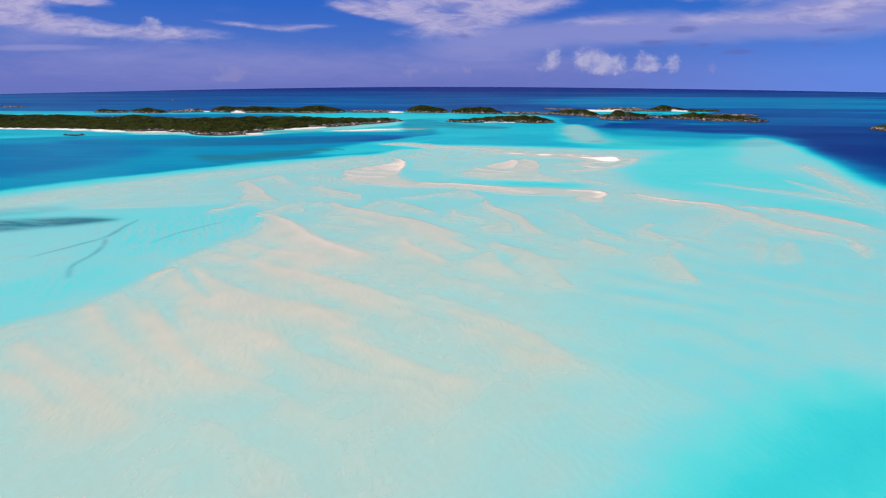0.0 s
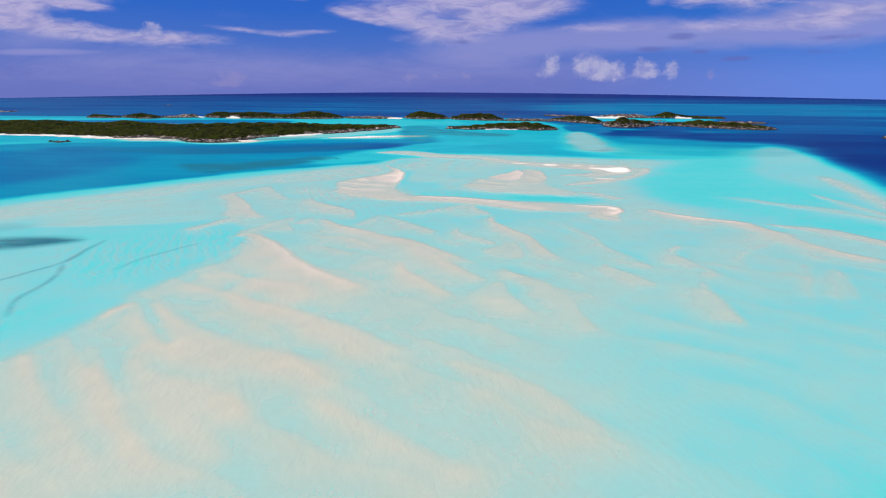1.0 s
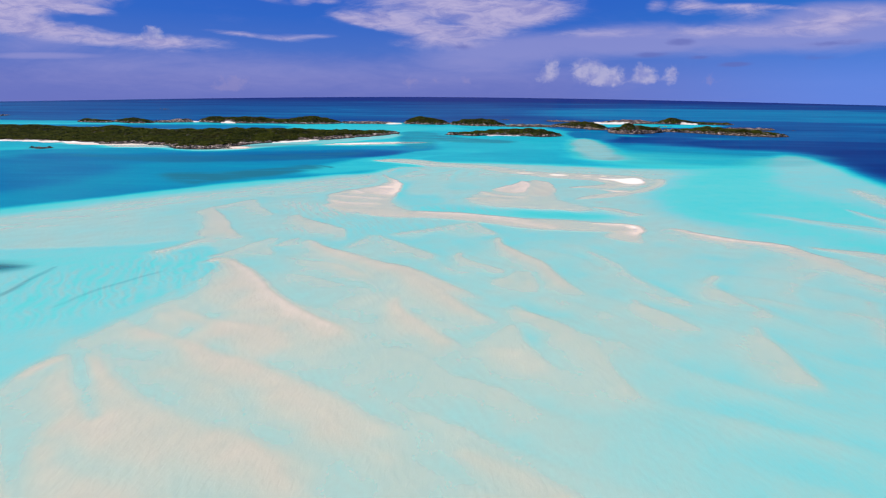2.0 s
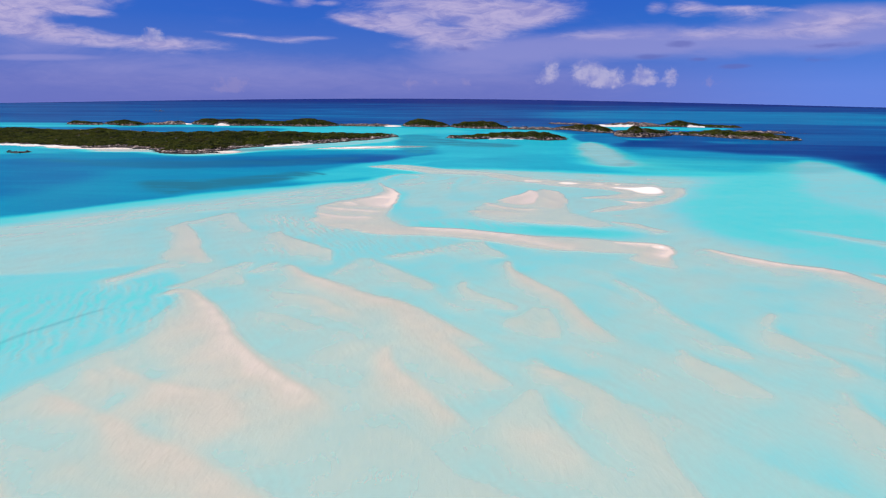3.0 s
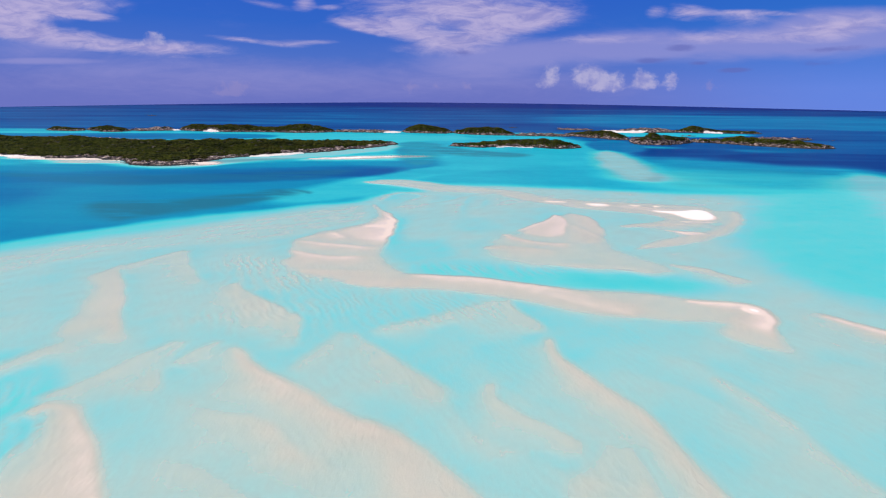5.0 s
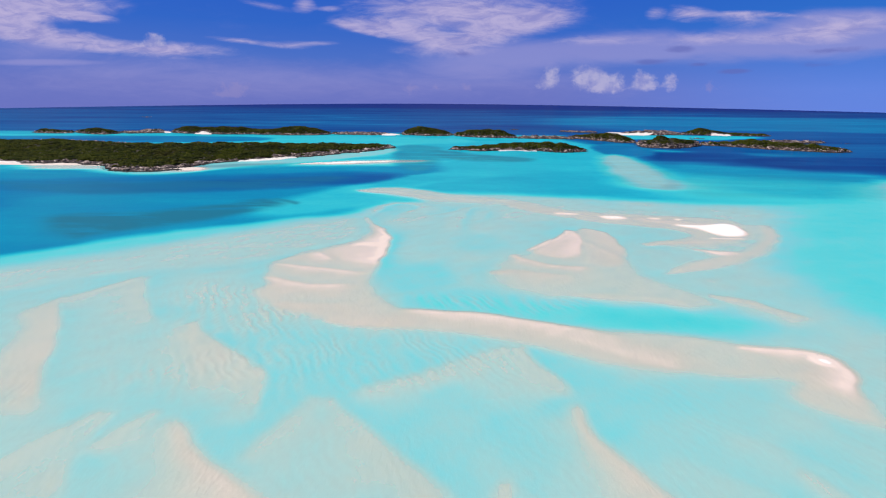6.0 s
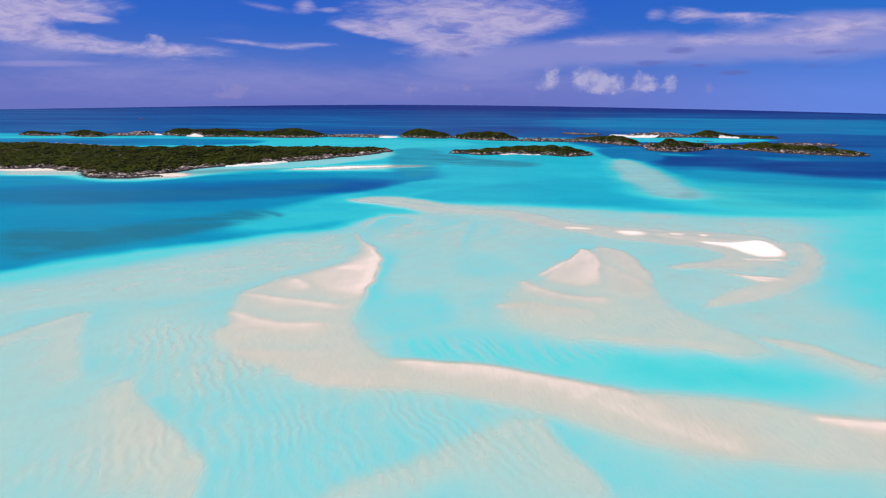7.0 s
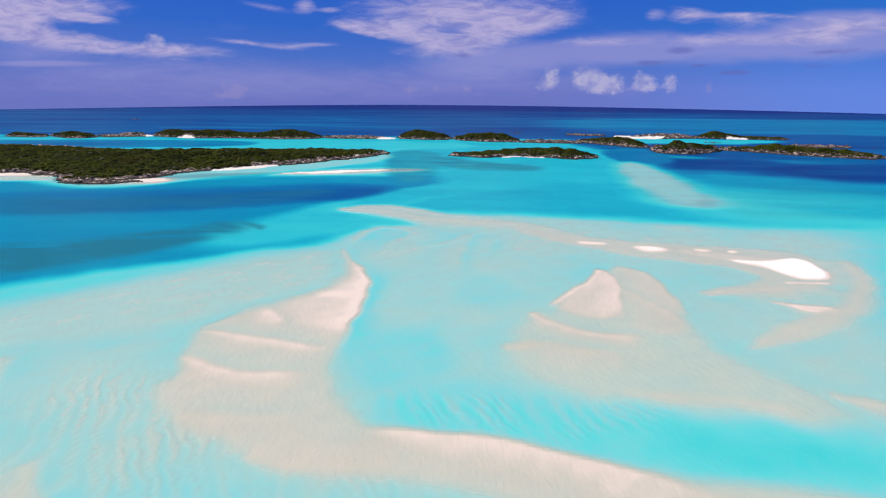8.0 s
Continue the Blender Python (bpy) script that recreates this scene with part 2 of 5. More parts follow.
# shallow stops brightened in colour to make up for the sheet's shade on the sand
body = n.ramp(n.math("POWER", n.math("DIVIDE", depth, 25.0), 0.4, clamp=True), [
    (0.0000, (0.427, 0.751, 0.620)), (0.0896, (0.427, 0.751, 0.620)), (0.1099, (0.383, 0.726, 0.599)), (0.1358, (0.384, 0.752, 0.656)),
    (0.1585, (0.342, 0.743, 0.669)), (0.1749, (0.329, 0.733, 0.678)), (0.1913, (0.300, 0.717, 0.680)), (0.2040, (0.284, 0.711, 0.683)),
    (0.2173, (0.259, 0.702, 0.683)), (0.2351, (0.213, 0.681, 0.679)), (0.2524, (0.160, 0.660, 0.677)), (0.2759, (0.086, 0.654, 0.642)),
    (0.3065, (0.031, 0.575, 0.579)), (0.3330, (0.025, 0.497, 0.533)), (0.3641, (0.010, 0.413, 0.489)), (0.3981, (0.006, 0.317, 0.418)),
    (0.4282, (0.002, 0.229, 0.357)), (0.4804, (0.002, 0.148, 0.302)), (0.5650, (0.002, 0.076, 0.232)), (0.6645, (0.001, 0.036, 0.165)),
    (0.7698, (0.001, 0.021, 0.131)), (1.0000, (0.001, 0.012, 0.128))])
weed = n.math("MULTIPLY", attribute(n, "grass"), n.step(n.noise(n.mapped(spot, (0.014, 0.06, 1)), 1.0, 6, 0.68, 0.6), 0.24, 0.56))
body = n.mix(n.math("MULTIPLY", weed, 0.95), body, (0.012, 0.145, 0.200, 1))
see = n.add("ShaderNodeBsdfTransparent")
see.inputs["Color"].default_value = (1, 1, 1, 1)
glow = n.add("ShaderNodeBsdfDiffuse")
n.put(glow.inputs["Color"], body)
wavelets = n.add("ShaderNodeBump")
n.put(wavelets.inputs["Height"], n.math("ADD", n.noise(n.mapped(spot, (1.9, 0.8, 1), turn=12), 1.0, 3, 0.55, 0.7), current_ripples(n, spot)))
wavelets.inputs["Strength"].default_value, wavelets.inputs["Distance"].default_value = 0.45, 0.12
n.put(glow.inputs["Normal"], wavelets.outputs[0])
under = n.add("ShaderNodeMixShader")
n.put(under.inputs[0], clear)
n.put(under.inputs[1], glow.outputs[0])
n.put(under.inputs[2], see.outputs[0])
waves = n.math("ADD", n.noise(n.mapped(spot, (0.9, 0.5, 1), turn=25), 1.0, 4, 0.6, 0.4), n.math("MULTIPLY", n.noise(spot, 2.6, 3), 0.3))
chop = n.add("ShaderNodeBump")
n.put(chop.inputs["Height"], waves)
chop.inputs["Strength"].default_value, chop.inputs["Distance"].default_value = 0.5, 0.22
shine = n.add("ShaderNodeBsdfGlossy")
n.put(shine.inputs["Roughness"], 0.16)
n.put(shine.inputs["Normal"], chop.outputs[0])
edge = n.add("ShaderNodeFresnel")
edge.inputs["IOR"].default_value = 1.33
n.put(edge.inputs["Normal"], chop.outputs[0])
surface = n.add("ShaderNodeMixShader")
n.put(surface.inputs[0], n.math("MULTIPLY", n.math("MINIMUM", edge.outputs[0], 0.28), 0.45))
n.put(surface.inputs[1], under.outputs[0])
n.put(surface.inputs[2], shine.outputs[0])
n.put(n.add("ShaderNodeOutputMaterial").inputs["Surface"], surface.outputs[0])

# limestone: grey and buff, pitted, with the black weathered band of the tide line
rock_mat, n = material("limestone")
spot = place_of(n)
level = n.add("ShaderNodeSeparateXYZ")
n.put(level.inputs[0], spot)
coarse = n.noise(n.mapped(spot, (0.3, 0.3, 0.7)), 1.0, 7, 0.7)
tone = n.ramp(coarse, [(0.43, (0.024, 0.015, 0.018)), (0.52, (0.085, 0.056, 0.056)), (0.56, (0.34, 0.24, 0.19)), (0.63, (0.66, 0.53, 0.46))])
pits = n.noise(spot, 1.3, 5, 0.7)
tone = n.mix(n.step(pits, 0.5, 0.68), tone, (0.07, 0.06, 0.055, 1))
tide = n.math("ADD", level.outputs["Z"], n.math("MULTIPLY", coarse, -0.9))
tone = n.mix(n.step(tide, 0.35, 0.0), tone, (0.028, 0.024, 0.022, 1))
tone = n.mix(n.math("MULTIPLY", attribute(n, "soil"), 0.92), tone, (0.030, 0.027, 0.010, 1))
finish(n, tone, 0.9, pits, 0.8, 0.6, 0.2)

beach_mat, n = material("beach_sand")
spot = place_of(n)
tone = n.mix(n.step(n.noise(spot, 0.12, 4, 0.6), 0.35, 0.7), (0.78, 0.71, 0.65, 1), (0.66, 0.57, 0.50, 1))
finish(n, tone, 0.9, n.noise(spot, 1.5, 4), 0.4, 0.2, 0.2)

leaf_mat, n = material("scrub_leaves")
spot = place_of(n)
chance = n.add("ShaderNodeNewGeometry").outputs["Random Per Island"]
tone = n.mix(n.step(n.noise(spot, 0.09, 4, 0.6), 0.35, 0.68), (0.012, 0.020, 0.003, 1), (0.052, 0.062, 0.004, 1))
tone = n.mix(n.math("MULTIPLY", n.step(n.noise(spot, 0.035, 5, 0.65), 0.5, 0.72), 0.6), tone, (0.046, 0.030, 0.007, 1))
tone = n.mix(n.math("MULTIPLY", n.math("POWER", chance, 2.0), 0.5), tone, (0.10, 0.092, 0.008, 1))
finish(n, tone, 0.9, None, specular=0.06)


# ---- mesh helpers ----
def mesh_of(name, verts, faces, mat):
    """A mesh from an array of points and an array of triangles or quads."""
    me = bpy.data.meshes.new(name)
    verts, faces = np.asarray(verts, np.float32), np.asarray(faces, np.int32)
    me.vertices.add(len(verts))
    me.vertices.foreach_set("co", verts.ravel())
    me.loops.add(faces.size)
    me.loops.foreach_set("vertex_index", faces.ravel())
    me.polygons.add(len(faces))
    me.polygons.foreach_set("loop_start", np.arange(0, faces.size, faces.shape[1], dtype=np.int32))
    me.update(calc_edges=True)
    me.materials.append(mat)
    return me


def smooth_shaded(me):
    me.polygons.foreach_set("use_smooth", np.ones(len(me.polygons), bool))
    return me


def grid_faces(rows, columns):
    first = (np.arange(rows - 1)[:, None] * columns + np.arange(columns - 1)[None, :]).ravel()
    return np.stack([first, first + 1, first + columns + 1, first + columns], 1)


def part(name, me, parent, label="", kind=""):
    ob = new(name, me)
    ob.parent = parent
    return tagged(ob, label, kind=kind)


def smooth(t):
    t = np.clip(t, 0, 1)
    return t * t * (3 - 2 * t)


def swell(x, y, wave, seed, count=7):
    """Soft random undulation between about -1 and 1, with the given wavelength."""
    dice = np.random.default_rng(seed)
    total = np.zeros_like(x)
    for _ in range(count):
        turn, phase, size = dice.uniform(0, 6.283), dice.uniform(0, 6.283), wave * dice.uniform(0.6, 1.7)
        total += np.sin((x * math.cos(turn) + y * math.sin(turn)) * 6.283 / size + phase)
    return total / math.sqrt(count) * 0.8


def rounded(points, closed, rounds=2):
    """Corner cutting: a smoother line through the middle of each side."""
    pts = np.array(points, float)
    for _ in range(rounds):
        after = np.roll(pts, -1, 0)
        a, b = pts * 0.75 + after * 0.25, pts * 0.25 + after * 0.75
        both = np.stack([a, b], 1).reshape(-1, 2)
        pts = both if closed else np.vstack([pts[:1], both[:-2], pts[-1:]])
    return pts


def to_line(x, y, pts, closed):
    """Distance to a line, the side (positive to the left), the share of its length, and whether inside it."""
    best, side, along = np.full(x.shape, 1e9), np.zeros(x.shape), np.zeros(x.shape)
    inside = np.zeros(x.shape, bool)
    ends = np.roll(pts, -1, 0) if closed else pts[1:]
    lengths = np.hypot(*(ends - pts[:len(ends)]).T)
    start = np.concatenate([[0], np.cumsum(lengths)])
    for i, (b, length) in enumerate(zip(ends, lengths)):
        a = pts[i]
        if length < 1e-6:
            continue
        dx, dy = (b - a) / length
        s = np.clip((x - a[0]) * dx + (y - a[1]) * dy, 0, length)
        ex, ey = x - a[0] - s * dx, y - a[1] - s * dy
        d = np.hypot(ex, ey)
        near = d < best
        best[near] = d[near]
        side[near] = (dx * ey - dy * ex)[near]
        along[near] = ((start[i] + s) / start[-1])[near]
        if closed:
            crosses = (a[1] > y) != (b[1] > y)
            inside ^= crosses & (x < a[0] + (y - a[1]) * (b[0] - a[0]) / ((b[1] - a[1]) or 1e-9))
    return best, side, along, inside


# ---- sea floor and water: one sheet each, far edge shaped to fit the camera's view of the horizon ----
def spread(first, last, step, low, high, growth=1.03):
    """Even steps between first and last, then ever longer ones out to low and high."""
    middle = list(np.arange(first, last + step, step))
    size, after = step, middle[-1]
    while after < high:
        size *= growth
        after += size
        middle.append(min(after, high))
    size, before = step, middle[0]
    while before > low:
        size *= growth * 1.03
        before -= size
        middle.insert(0, max(before, low))
    return np.array(middle)


xs, ys = spread(-112, 128, 0.85, -2300, 2300, 1.034), spread(46, 345, 0.8, -500, 5215, 1.026)
sheet_x, sheet_y = np.meshgrid(xs, ys)
# sides drawn in unevenly so the edge bows and leans as the camera sees it
reach = 2060 * np.sqrt(np.clip(1 - (np.clip(sheet_y, 0, None) / 5260) ** 2, 0.0, 1))
reach = reach * np.where(sheet_x > 0, 1.2, 0.88)
core = np.minimum(500, reach * 0.5)
outer = np.abs(sheet_x)
sheet_x = np.sign(sheet_x) * np.where(outer < 500, outer * core / 500, core + (outer - 500) / 1800 * (reach - core))
size = np.clip(sheet_y / 240, 0.4, 4)
px = sheet_x + size * (0.9 * swell(sheet_x, sheet_y, 38, 1) + 0.35 * swell(sheet_x, sheet_y, 11, 2))
py = sheet_y + size * (0.9 * swell(sheet_x, sheet_y, 42, 3) + 0.35 * swell(sheet_x, sheet_y, 12, 4))
floor_z = -0.55 - 1.6 * smooth((sheet_y - 385) / 90) - 0.25 * smooth((np.abs(sheet_x) - 130) / 80) + 0.09 * swell(px, py, 60, 5) + 0.06 * swell(px, py, 21, 6)
grass, ripple = np.zeros_like(floor_z), np.zeros_like(floor_z)


def window_of(pts, margin):
    low, high = pts.min(0) - margin, pts.max(0) + margin
    return (px > low[0]) & (px < high[0]) & (py > low[1]) & (py < high[1])


def shoal(outline, level, soft, field=None):
    """Brings the floor (or another field) to a level inside an outline, with a soft edge."""
    field = floor_z if field is None else field
    pts = rounded(outline, True)
    here = window_of(pts, soft)
    d, _, _, inside = to_line(px[here], py[here], pts, True)
    m = smooth(np.where(inside, d, -d) / (2 * soft) + 0.5)
    field[here] += (level - field[here]) * m


def ridge(crest, level, steep, soft, side, hollow=0.08):
    """A dune: a crest with a steep lee on one side (1: left of the way along it), a hollow at its foot, and a long slope on the other."""
    pts = rounded(crest, False, 1)
    lee = 2.8 + 0.28 * soft
    here = window_of(pts, 2.6 * max(steep, soft, lee))
    d, left, along, _ = to_line(px[here], py[here], pts, False)
    steep_side = left * side > 0
    ends = smooth(along / 0.07 + 0.15) * smooth((1 - along) / 0.22)
    floor_z[here] -= np.where(steep_side, hollow * np.exp(-(d / lee) ** 2), 0) * ends
    width = np.where(steep_side, steep, soft * (1 + 0.25 * swell(px[here], py[here], 17, 41)) * (0.12 + 0.88 * smooth(along / 0.4)))
    m = np.exp(-np.where(steep_side, (d / (1.15 * width)) ** 3, (d / (0.95 * width)) ** 1.35)) * ends
    floor_z[here] += (level - floor_z[here]) * m


# far ocean and deep water
shoal([(-3000, 815), (-560, 840), (-400, 838), (-150, 868), (0, 862), (130, 838), (220, 880), (250, 950), (440, 960), (530, 860), (600, 640), (700, 420), (3000, 300), (3000, 6000), (-3000, 6000)], -7, 18)
shoal([(-3000, 1150), (-600, 1120), (0, 1150), (500, 1100), (3000, 900), (3000, 1350), (400, 1500), (-600, 1350), (-3000, 1500)], -6.6, 110)
shoal([(-4000, 1700), (0, 1900), (4000, 1500), (4000, 6000), (-4000, 6000)], -9, 300)
shoal([(-4000, 2700), (0, 2900), (4000, 2400), (4000, 6000), (-4000, 6000)], -22, 500)
shoal([(150, 1000), (500, 960), (900, 1000), (1300, 1200), (1300, 1700), (700, 1750), (250, 1600)], -4.4, 70)
# lagoon behind the long cay
shoal([(-708.1, 752.3), (-533.8, 776.4), (-337.2, 784.9), (-137.3, 793.4), (-2, 776.6), (33.8, 721.4), (-12.9, 678.7), (-54.2, 652.1), (-159.3, 651.8), (-308.1, 636), (-494.3, 616.2)], -1.7, 10)
shoal([(-681.4, 730), (-506.4, 744.9), (-363.6, 772.4), (-222.1, 765.2), (-209.7, 700), (-328.6, 667.5), (-438.7, 667.2), (-573.1, 640)], -3.8, 8)
shoal([(-493.7, 730.3), (-420.2, 731.8), (-355.5, 748), (-322.4, 693.4), (-417.7, 682.3)], -4.6, 10)
# passage in front of the long cay
shoal([(-266.8, 469.6), (-202.5, 449.7), (-165.8, 468.3), (-124.2, 489.5), (-86.3, 492.3), (-38.3, 506), (-1.6, 489.2), (-1.5, 445.3), (-23.8, 424.6), (-36.4, 397), (-40.6, 346.9), (-64.4, 331.5), (-83.7, 316.8), (-102.5, 308), (-165.9, 228.4), (-179.9, 202.1), (-187.9, 186.3), (-193.3, 154.2), (-303.5, 224.6), (-440.4, 361.2), (-409.8, 414.3)], -3.1, 8)
shoal([(-331.2, 415.5), (-229.6, 426.9), (-176.4, 433.7), (-125.3, 451.3), (-79.5, 466.2), (-33.9, 465.4), (-14, 455.2), (-30.4, 433.4), (-65.8, 413.3), (-102.3, 398.1), (-146.9, 388.3), (-190, 381.4), (-241.5, 364.2)], -4.6, 10)
shoal([(-210.2, 404.5), (-166.6, 418.5), (-111.6, 433), (-63.7, 453.7), (-32.6, 453.9), (-51.5, 422.8), (-103.4, 400.5), (-146.9, 388.3), (-188.2, 379.3)], -5.6, 7)
shoal([(-400.6, 362.5), (-338.1, 385.3), (-253.4, 388.1), (-199.9, 369.1), (-193.2, 294.8), (-219.8, 248.4), (-267.3, 239.5)], -4.2, 16)
shoal([(-118.9, 527.2), (-65.8, 537.7), (-10.2, 562.2), (38.5, 540.2), (-1.6, 503.7), (-59.2, 499.3)], -1.2, 8)
shoal([(-44.2, 524.6), (-1.6, 519.5), (35, 506.5), (4.9, 464.1), (-13.4, 441.1), (-32.5, 427)], -3.6, 8)
shoal([(-92.5, 340.1), (-85.2, 368.7), (-74.4, 390), (-56.6, 420.7), (-30.2, 431.4), (-36.5, 368.5), (-48.6, 347.3), (-69.3, 334.5)], -1.75, 7)
# turquoise hollow north of the bars
shoal([(-46, 371.9), (-32.6, 406), (-7.3, 436.5), (29.7, 456.3), (66.9, 485.2), (89.7, 470), (89.6, 431.7), (101, 405), (137.7, 407.2), (222.3, 440), (172.7, 378.7), (109.7, 373.5), (47.3, 392.6), (3.4, 392.3), (-26.5, 397.6), (-38.9, 382.3)], -2.3, 10)
shoal([(-17.6, 535.6), (42.1, 573.9), (102.7, 572), (99.7, 492.1), (66.9, 485.2), (24.2, 465.5), (-7.6, 448.4)], -2.1, 10)
shoal([(-57.8, 374.1), (-45.7, 393), (-28.4, 392.8), (-13.8, 374.6), (-23, 365.7), (-34.6, 357.4), (-49.8, 351.8)], -1.75, 4)
shoal([(-50.3, 391.6), (-46, 423.2), (-32.2, 450.3), (-8.2, 473.4), (18.8, 481.7), (29.7, 456.3), (-7.3, 436.5), (-30.5, 410), (-39.8, 387.6)], -2.1, 5)
shoal([(-60.6, 662.2), (-23.9, 677.5), (-11.6, 536.1), (-15.1, 479.3), (-34.7, 473.6), (-50.7, 545.3)], -2.6, 6)
# deep blue water off the right-hand cays
shoal([(173.9, 635.1), (224, 586.7), (375.7, 600.7), (499.5, 582.5), (466.8, 482.4), (221.8, 220.5), (218.8, 256.1), (241.1, 312.2), (274.3, 398.4), (303, 476.5), (270.4, 496.6), (201.6, 483.2), (161.2, 503.9)], -10, 26)
shoal([(322.5, 504.1), (382.8, 506.4), (418.5, 456.3), (253.6, 269.9), (251.2, 308.1), (278.1, 391.5)], -13, 14)
shoal([(176.5, 605.2), (242, 632.8), (285, 615.2), (197.9, 519), (170.7, 516.9), (162.6, 550.5)], -8.0, 12)
shoal([(140, 720), (190, 655), (260, 615), (390, 590), (560, 560), (800, 500), (900, 900), (520, 1010), (200, 930), (140, 830)], -6.5, 13)
shoal([(159.3, 851.8), (219.2, 880.7), (372.7, 870.4), (449.2, 851.3), (318.8, 768.6), (196.3, 784.9)], -2.0, 8)
shoal([(172.9, 469.5), (247.3, 455), (257.9, 407.3), (215.7, 355.1), (189.3, 369), (155.6, 366.8), (122.3, 378.4), (103.8, 396.3), (133, 420.5)], -1.35, 24)
shoal([(172.5, 498.9), (205.6, 490), (248.6, 472.4), (282.7, 448.2), (216.5, 381.9), (177.6, 384.7), (160.8, 399.9), (140.9, 417.4)], -1.9, 14)
shoal([(163.4, 552.2), (226.4, 522.7), (257.2, 483), (291.6, 457.1), (259, 424.4), (226.1, 444.6), (185.9, 458.9), (140.4, 474.9)], -3, 20)
shoal([(149.6, 710.9), (204, 716.9), (188.3, 600.2), (152.5, 578.2), (129.1, 594.8)], -4.2, 5)
# sandy tongue in the hollow
shoal([(123.2, 582.9), (153.2, 605), (146.8, 521.9), (137.9, 455.7), (134.9, 421.1), (111.1, 410.4), (99.9, 428.9), (101.9, 482.6)], -0.62, 9)
shoal([(127.8, 583.3), (150.3, 596.8), (146.8, 521.9), (137.9, 455.7), (132.1, 420.9), (111.7, 411.7), (101.1, 432), (103.6, 482.7)], 0.75, 8, grass)
# right-hand shelf
shoal([(212.9, 407.4), (266.2, 460.4), (282.2, 442.5), (252.2, 364.7), (231.2, 303.2), (197.4, 238.3), (175.9, 193.9), (144.5, 156.3), (181.7, 237.9), (191.1, 286), (176.6, 317.1)], -0.75, 9)
shoal([(207, 311.2), (209.5, 290.3), (197.4, 252.4), (182, 218.3), (165.1, 181), (156.8, 171), (168.8, 201.2), (179.5, 231.3), (194.4, 276.8)], -0.3, 3.5)
shoal([(83.1, 237.9), (151.2, 314), (175.6, 321.8), (181.9, 271.2), (161.8, 177), (147.1, 159.4), (131.8, 167.6), (130.5, 189.2), (111, 214.1)], -1.0, 13)
# deeper floor beside the near bank
shoal([(79.7, 110.2), (95.9, 122.7), (122, 138.6), (167, 140), (75.1, 59.7), (53.6, 59.2), (61.5, 75.8), (70.3, 91.8)], -0.85, 24)
shoal([(25.5, 98.8), (43.7, 114.9), (79.7, 141.6), (133.1, 158.1), (167, 140), (50.3, 38), (8.4, 37.1), (13.2, 51.1), (23.4, 67.8), (27.8, 83.7)], -0.72, 26)
shoal([(29.3, 48.5), (42.7, 58.9), (51, 64.4), (59.1, 68.6), (74.4, 72.4), (66.7, 52.3), (33.1, 43.6)], -1.7, 14)
# near bank
shoal([(-111.7, 95), (-84.3, 100.4), (-75.4, 114.4), (-74, 143.5), (-61.7, 166.2), (-43.8, 163.7), (-15.1, 147.9), (6.8, 127.1), (22, 103.4), (27.7, 87), (23.9, 72.3), (15.5, 64.5), (7.8, 53.6), (2.3, 42.9), (-4.1, 36.9), (-16.6, 36.6), (-29, 36.3), (-41.4, 36.1)], -0.37, 16)
# left-hand floor
shoal([(-94.4, 80.5), (-80, 95.4), (-75.2, 100.2), (-72.2, 109.7), (-70.8, 122.5), (-69.2, 134.6), (-64.3, 146.3), (-58.2, 157.2), (-60.3, 180.1), (-78.3, 200.3), (-99.3, 190.6), (-137, 185), (-202.7, 171.2)], -0.86, 2.2)
shoal([(-111.5, 104.7), (-98.6, 116.9), (-96.3, 123.9), (-98.3, 135.8), (-105.5, 167.9), (-116.3, 167.5), (-136.1, 160.4), (-164.4, 153.5)], -0.74, 6)
shoal([(-80.8, 96.3), (-74.4, 105.2), (-72.2, 120.4), (-68.9, 142.7), (-58.4, 160.1), (-67, 172.7), (-78, 151), (-82.7, 128.1), (-81.5, 108.3), (-84.3, 100.4)], -0.8, 3)
shoal([(-75.2, 93.4), (-69.6, 105.9), (-68.3, 119.5), (-64.6, 128.6), (-55.8, 149.1), (-36.5, 133.5), (-18.6, 116.1), (-0.1, 98.1), (0.5, 82.9), (-12.6, 76.6), (-32.3, 79), (-54.3, 88.4)], -0.34, 10)
shoal([(-67.8, 88.1), (-59.7, 86.5), (-48.8, 78.6), (-40.4, 70.7), (-40.6, 67.3), (-50.8, 73), (-61.1, 79.8)], -0.46, 5)
shoal([(-68.5, 105.9), (-62.1, 106.1), (-46.6, 92.6), (-37.4, 80.4), (-37.7, 76), (-51.4, 88.5)], -0.46, 4)
shoal([(-36.7, 78.9), (-28.3, 73.5), (-22.3, 66.6), (-23.1, 61.7), (-30.2, 67.5)], -0.46, 4)
# streaks of the near bank
ridge([(-76.1, 84.3), (-57.2, 72.8), (-46.1, 65.5), (-36.4, 58.7)], -0.15, 2, 7, 1, 0.12)
ridge([(-74.3, 101.9), (-63.9, 91.1), (-50.6, 80), (-41.2, 72.6), (-34.4, 66.3)], -0.15, 1.5, 7, 1, 0.12)
ridge([(-71.1, 108), (-62.4, 101), (-48.3, 86.8), (-37.7, 76), (-30.2, 67.5)], -0.15, 2, 5, 1, 0.12)
ridge([(-69.2, 114.6), (-68.4, 121.9), (-65.7, 123.7), (-59.6, 114.9), (-50.6, 106.5), (-38.3, 97)], -0.12, 1.5, 5, 1, 0.12)
ridge([(-54.1, 101.3), (-41.2, 87.9), (-30.3, 78.3), (-22.8, 70)], -0.15, 2, 7, 1, 0.12)
ridge([(-65.1, 124.8), (-52.7, 114.4), (-41.3, 106.7), (-30.4, 101.9), (-18.2, 97.6), (-6.6, 89.7)], -0.12, 2, 6, 1, 0.12)
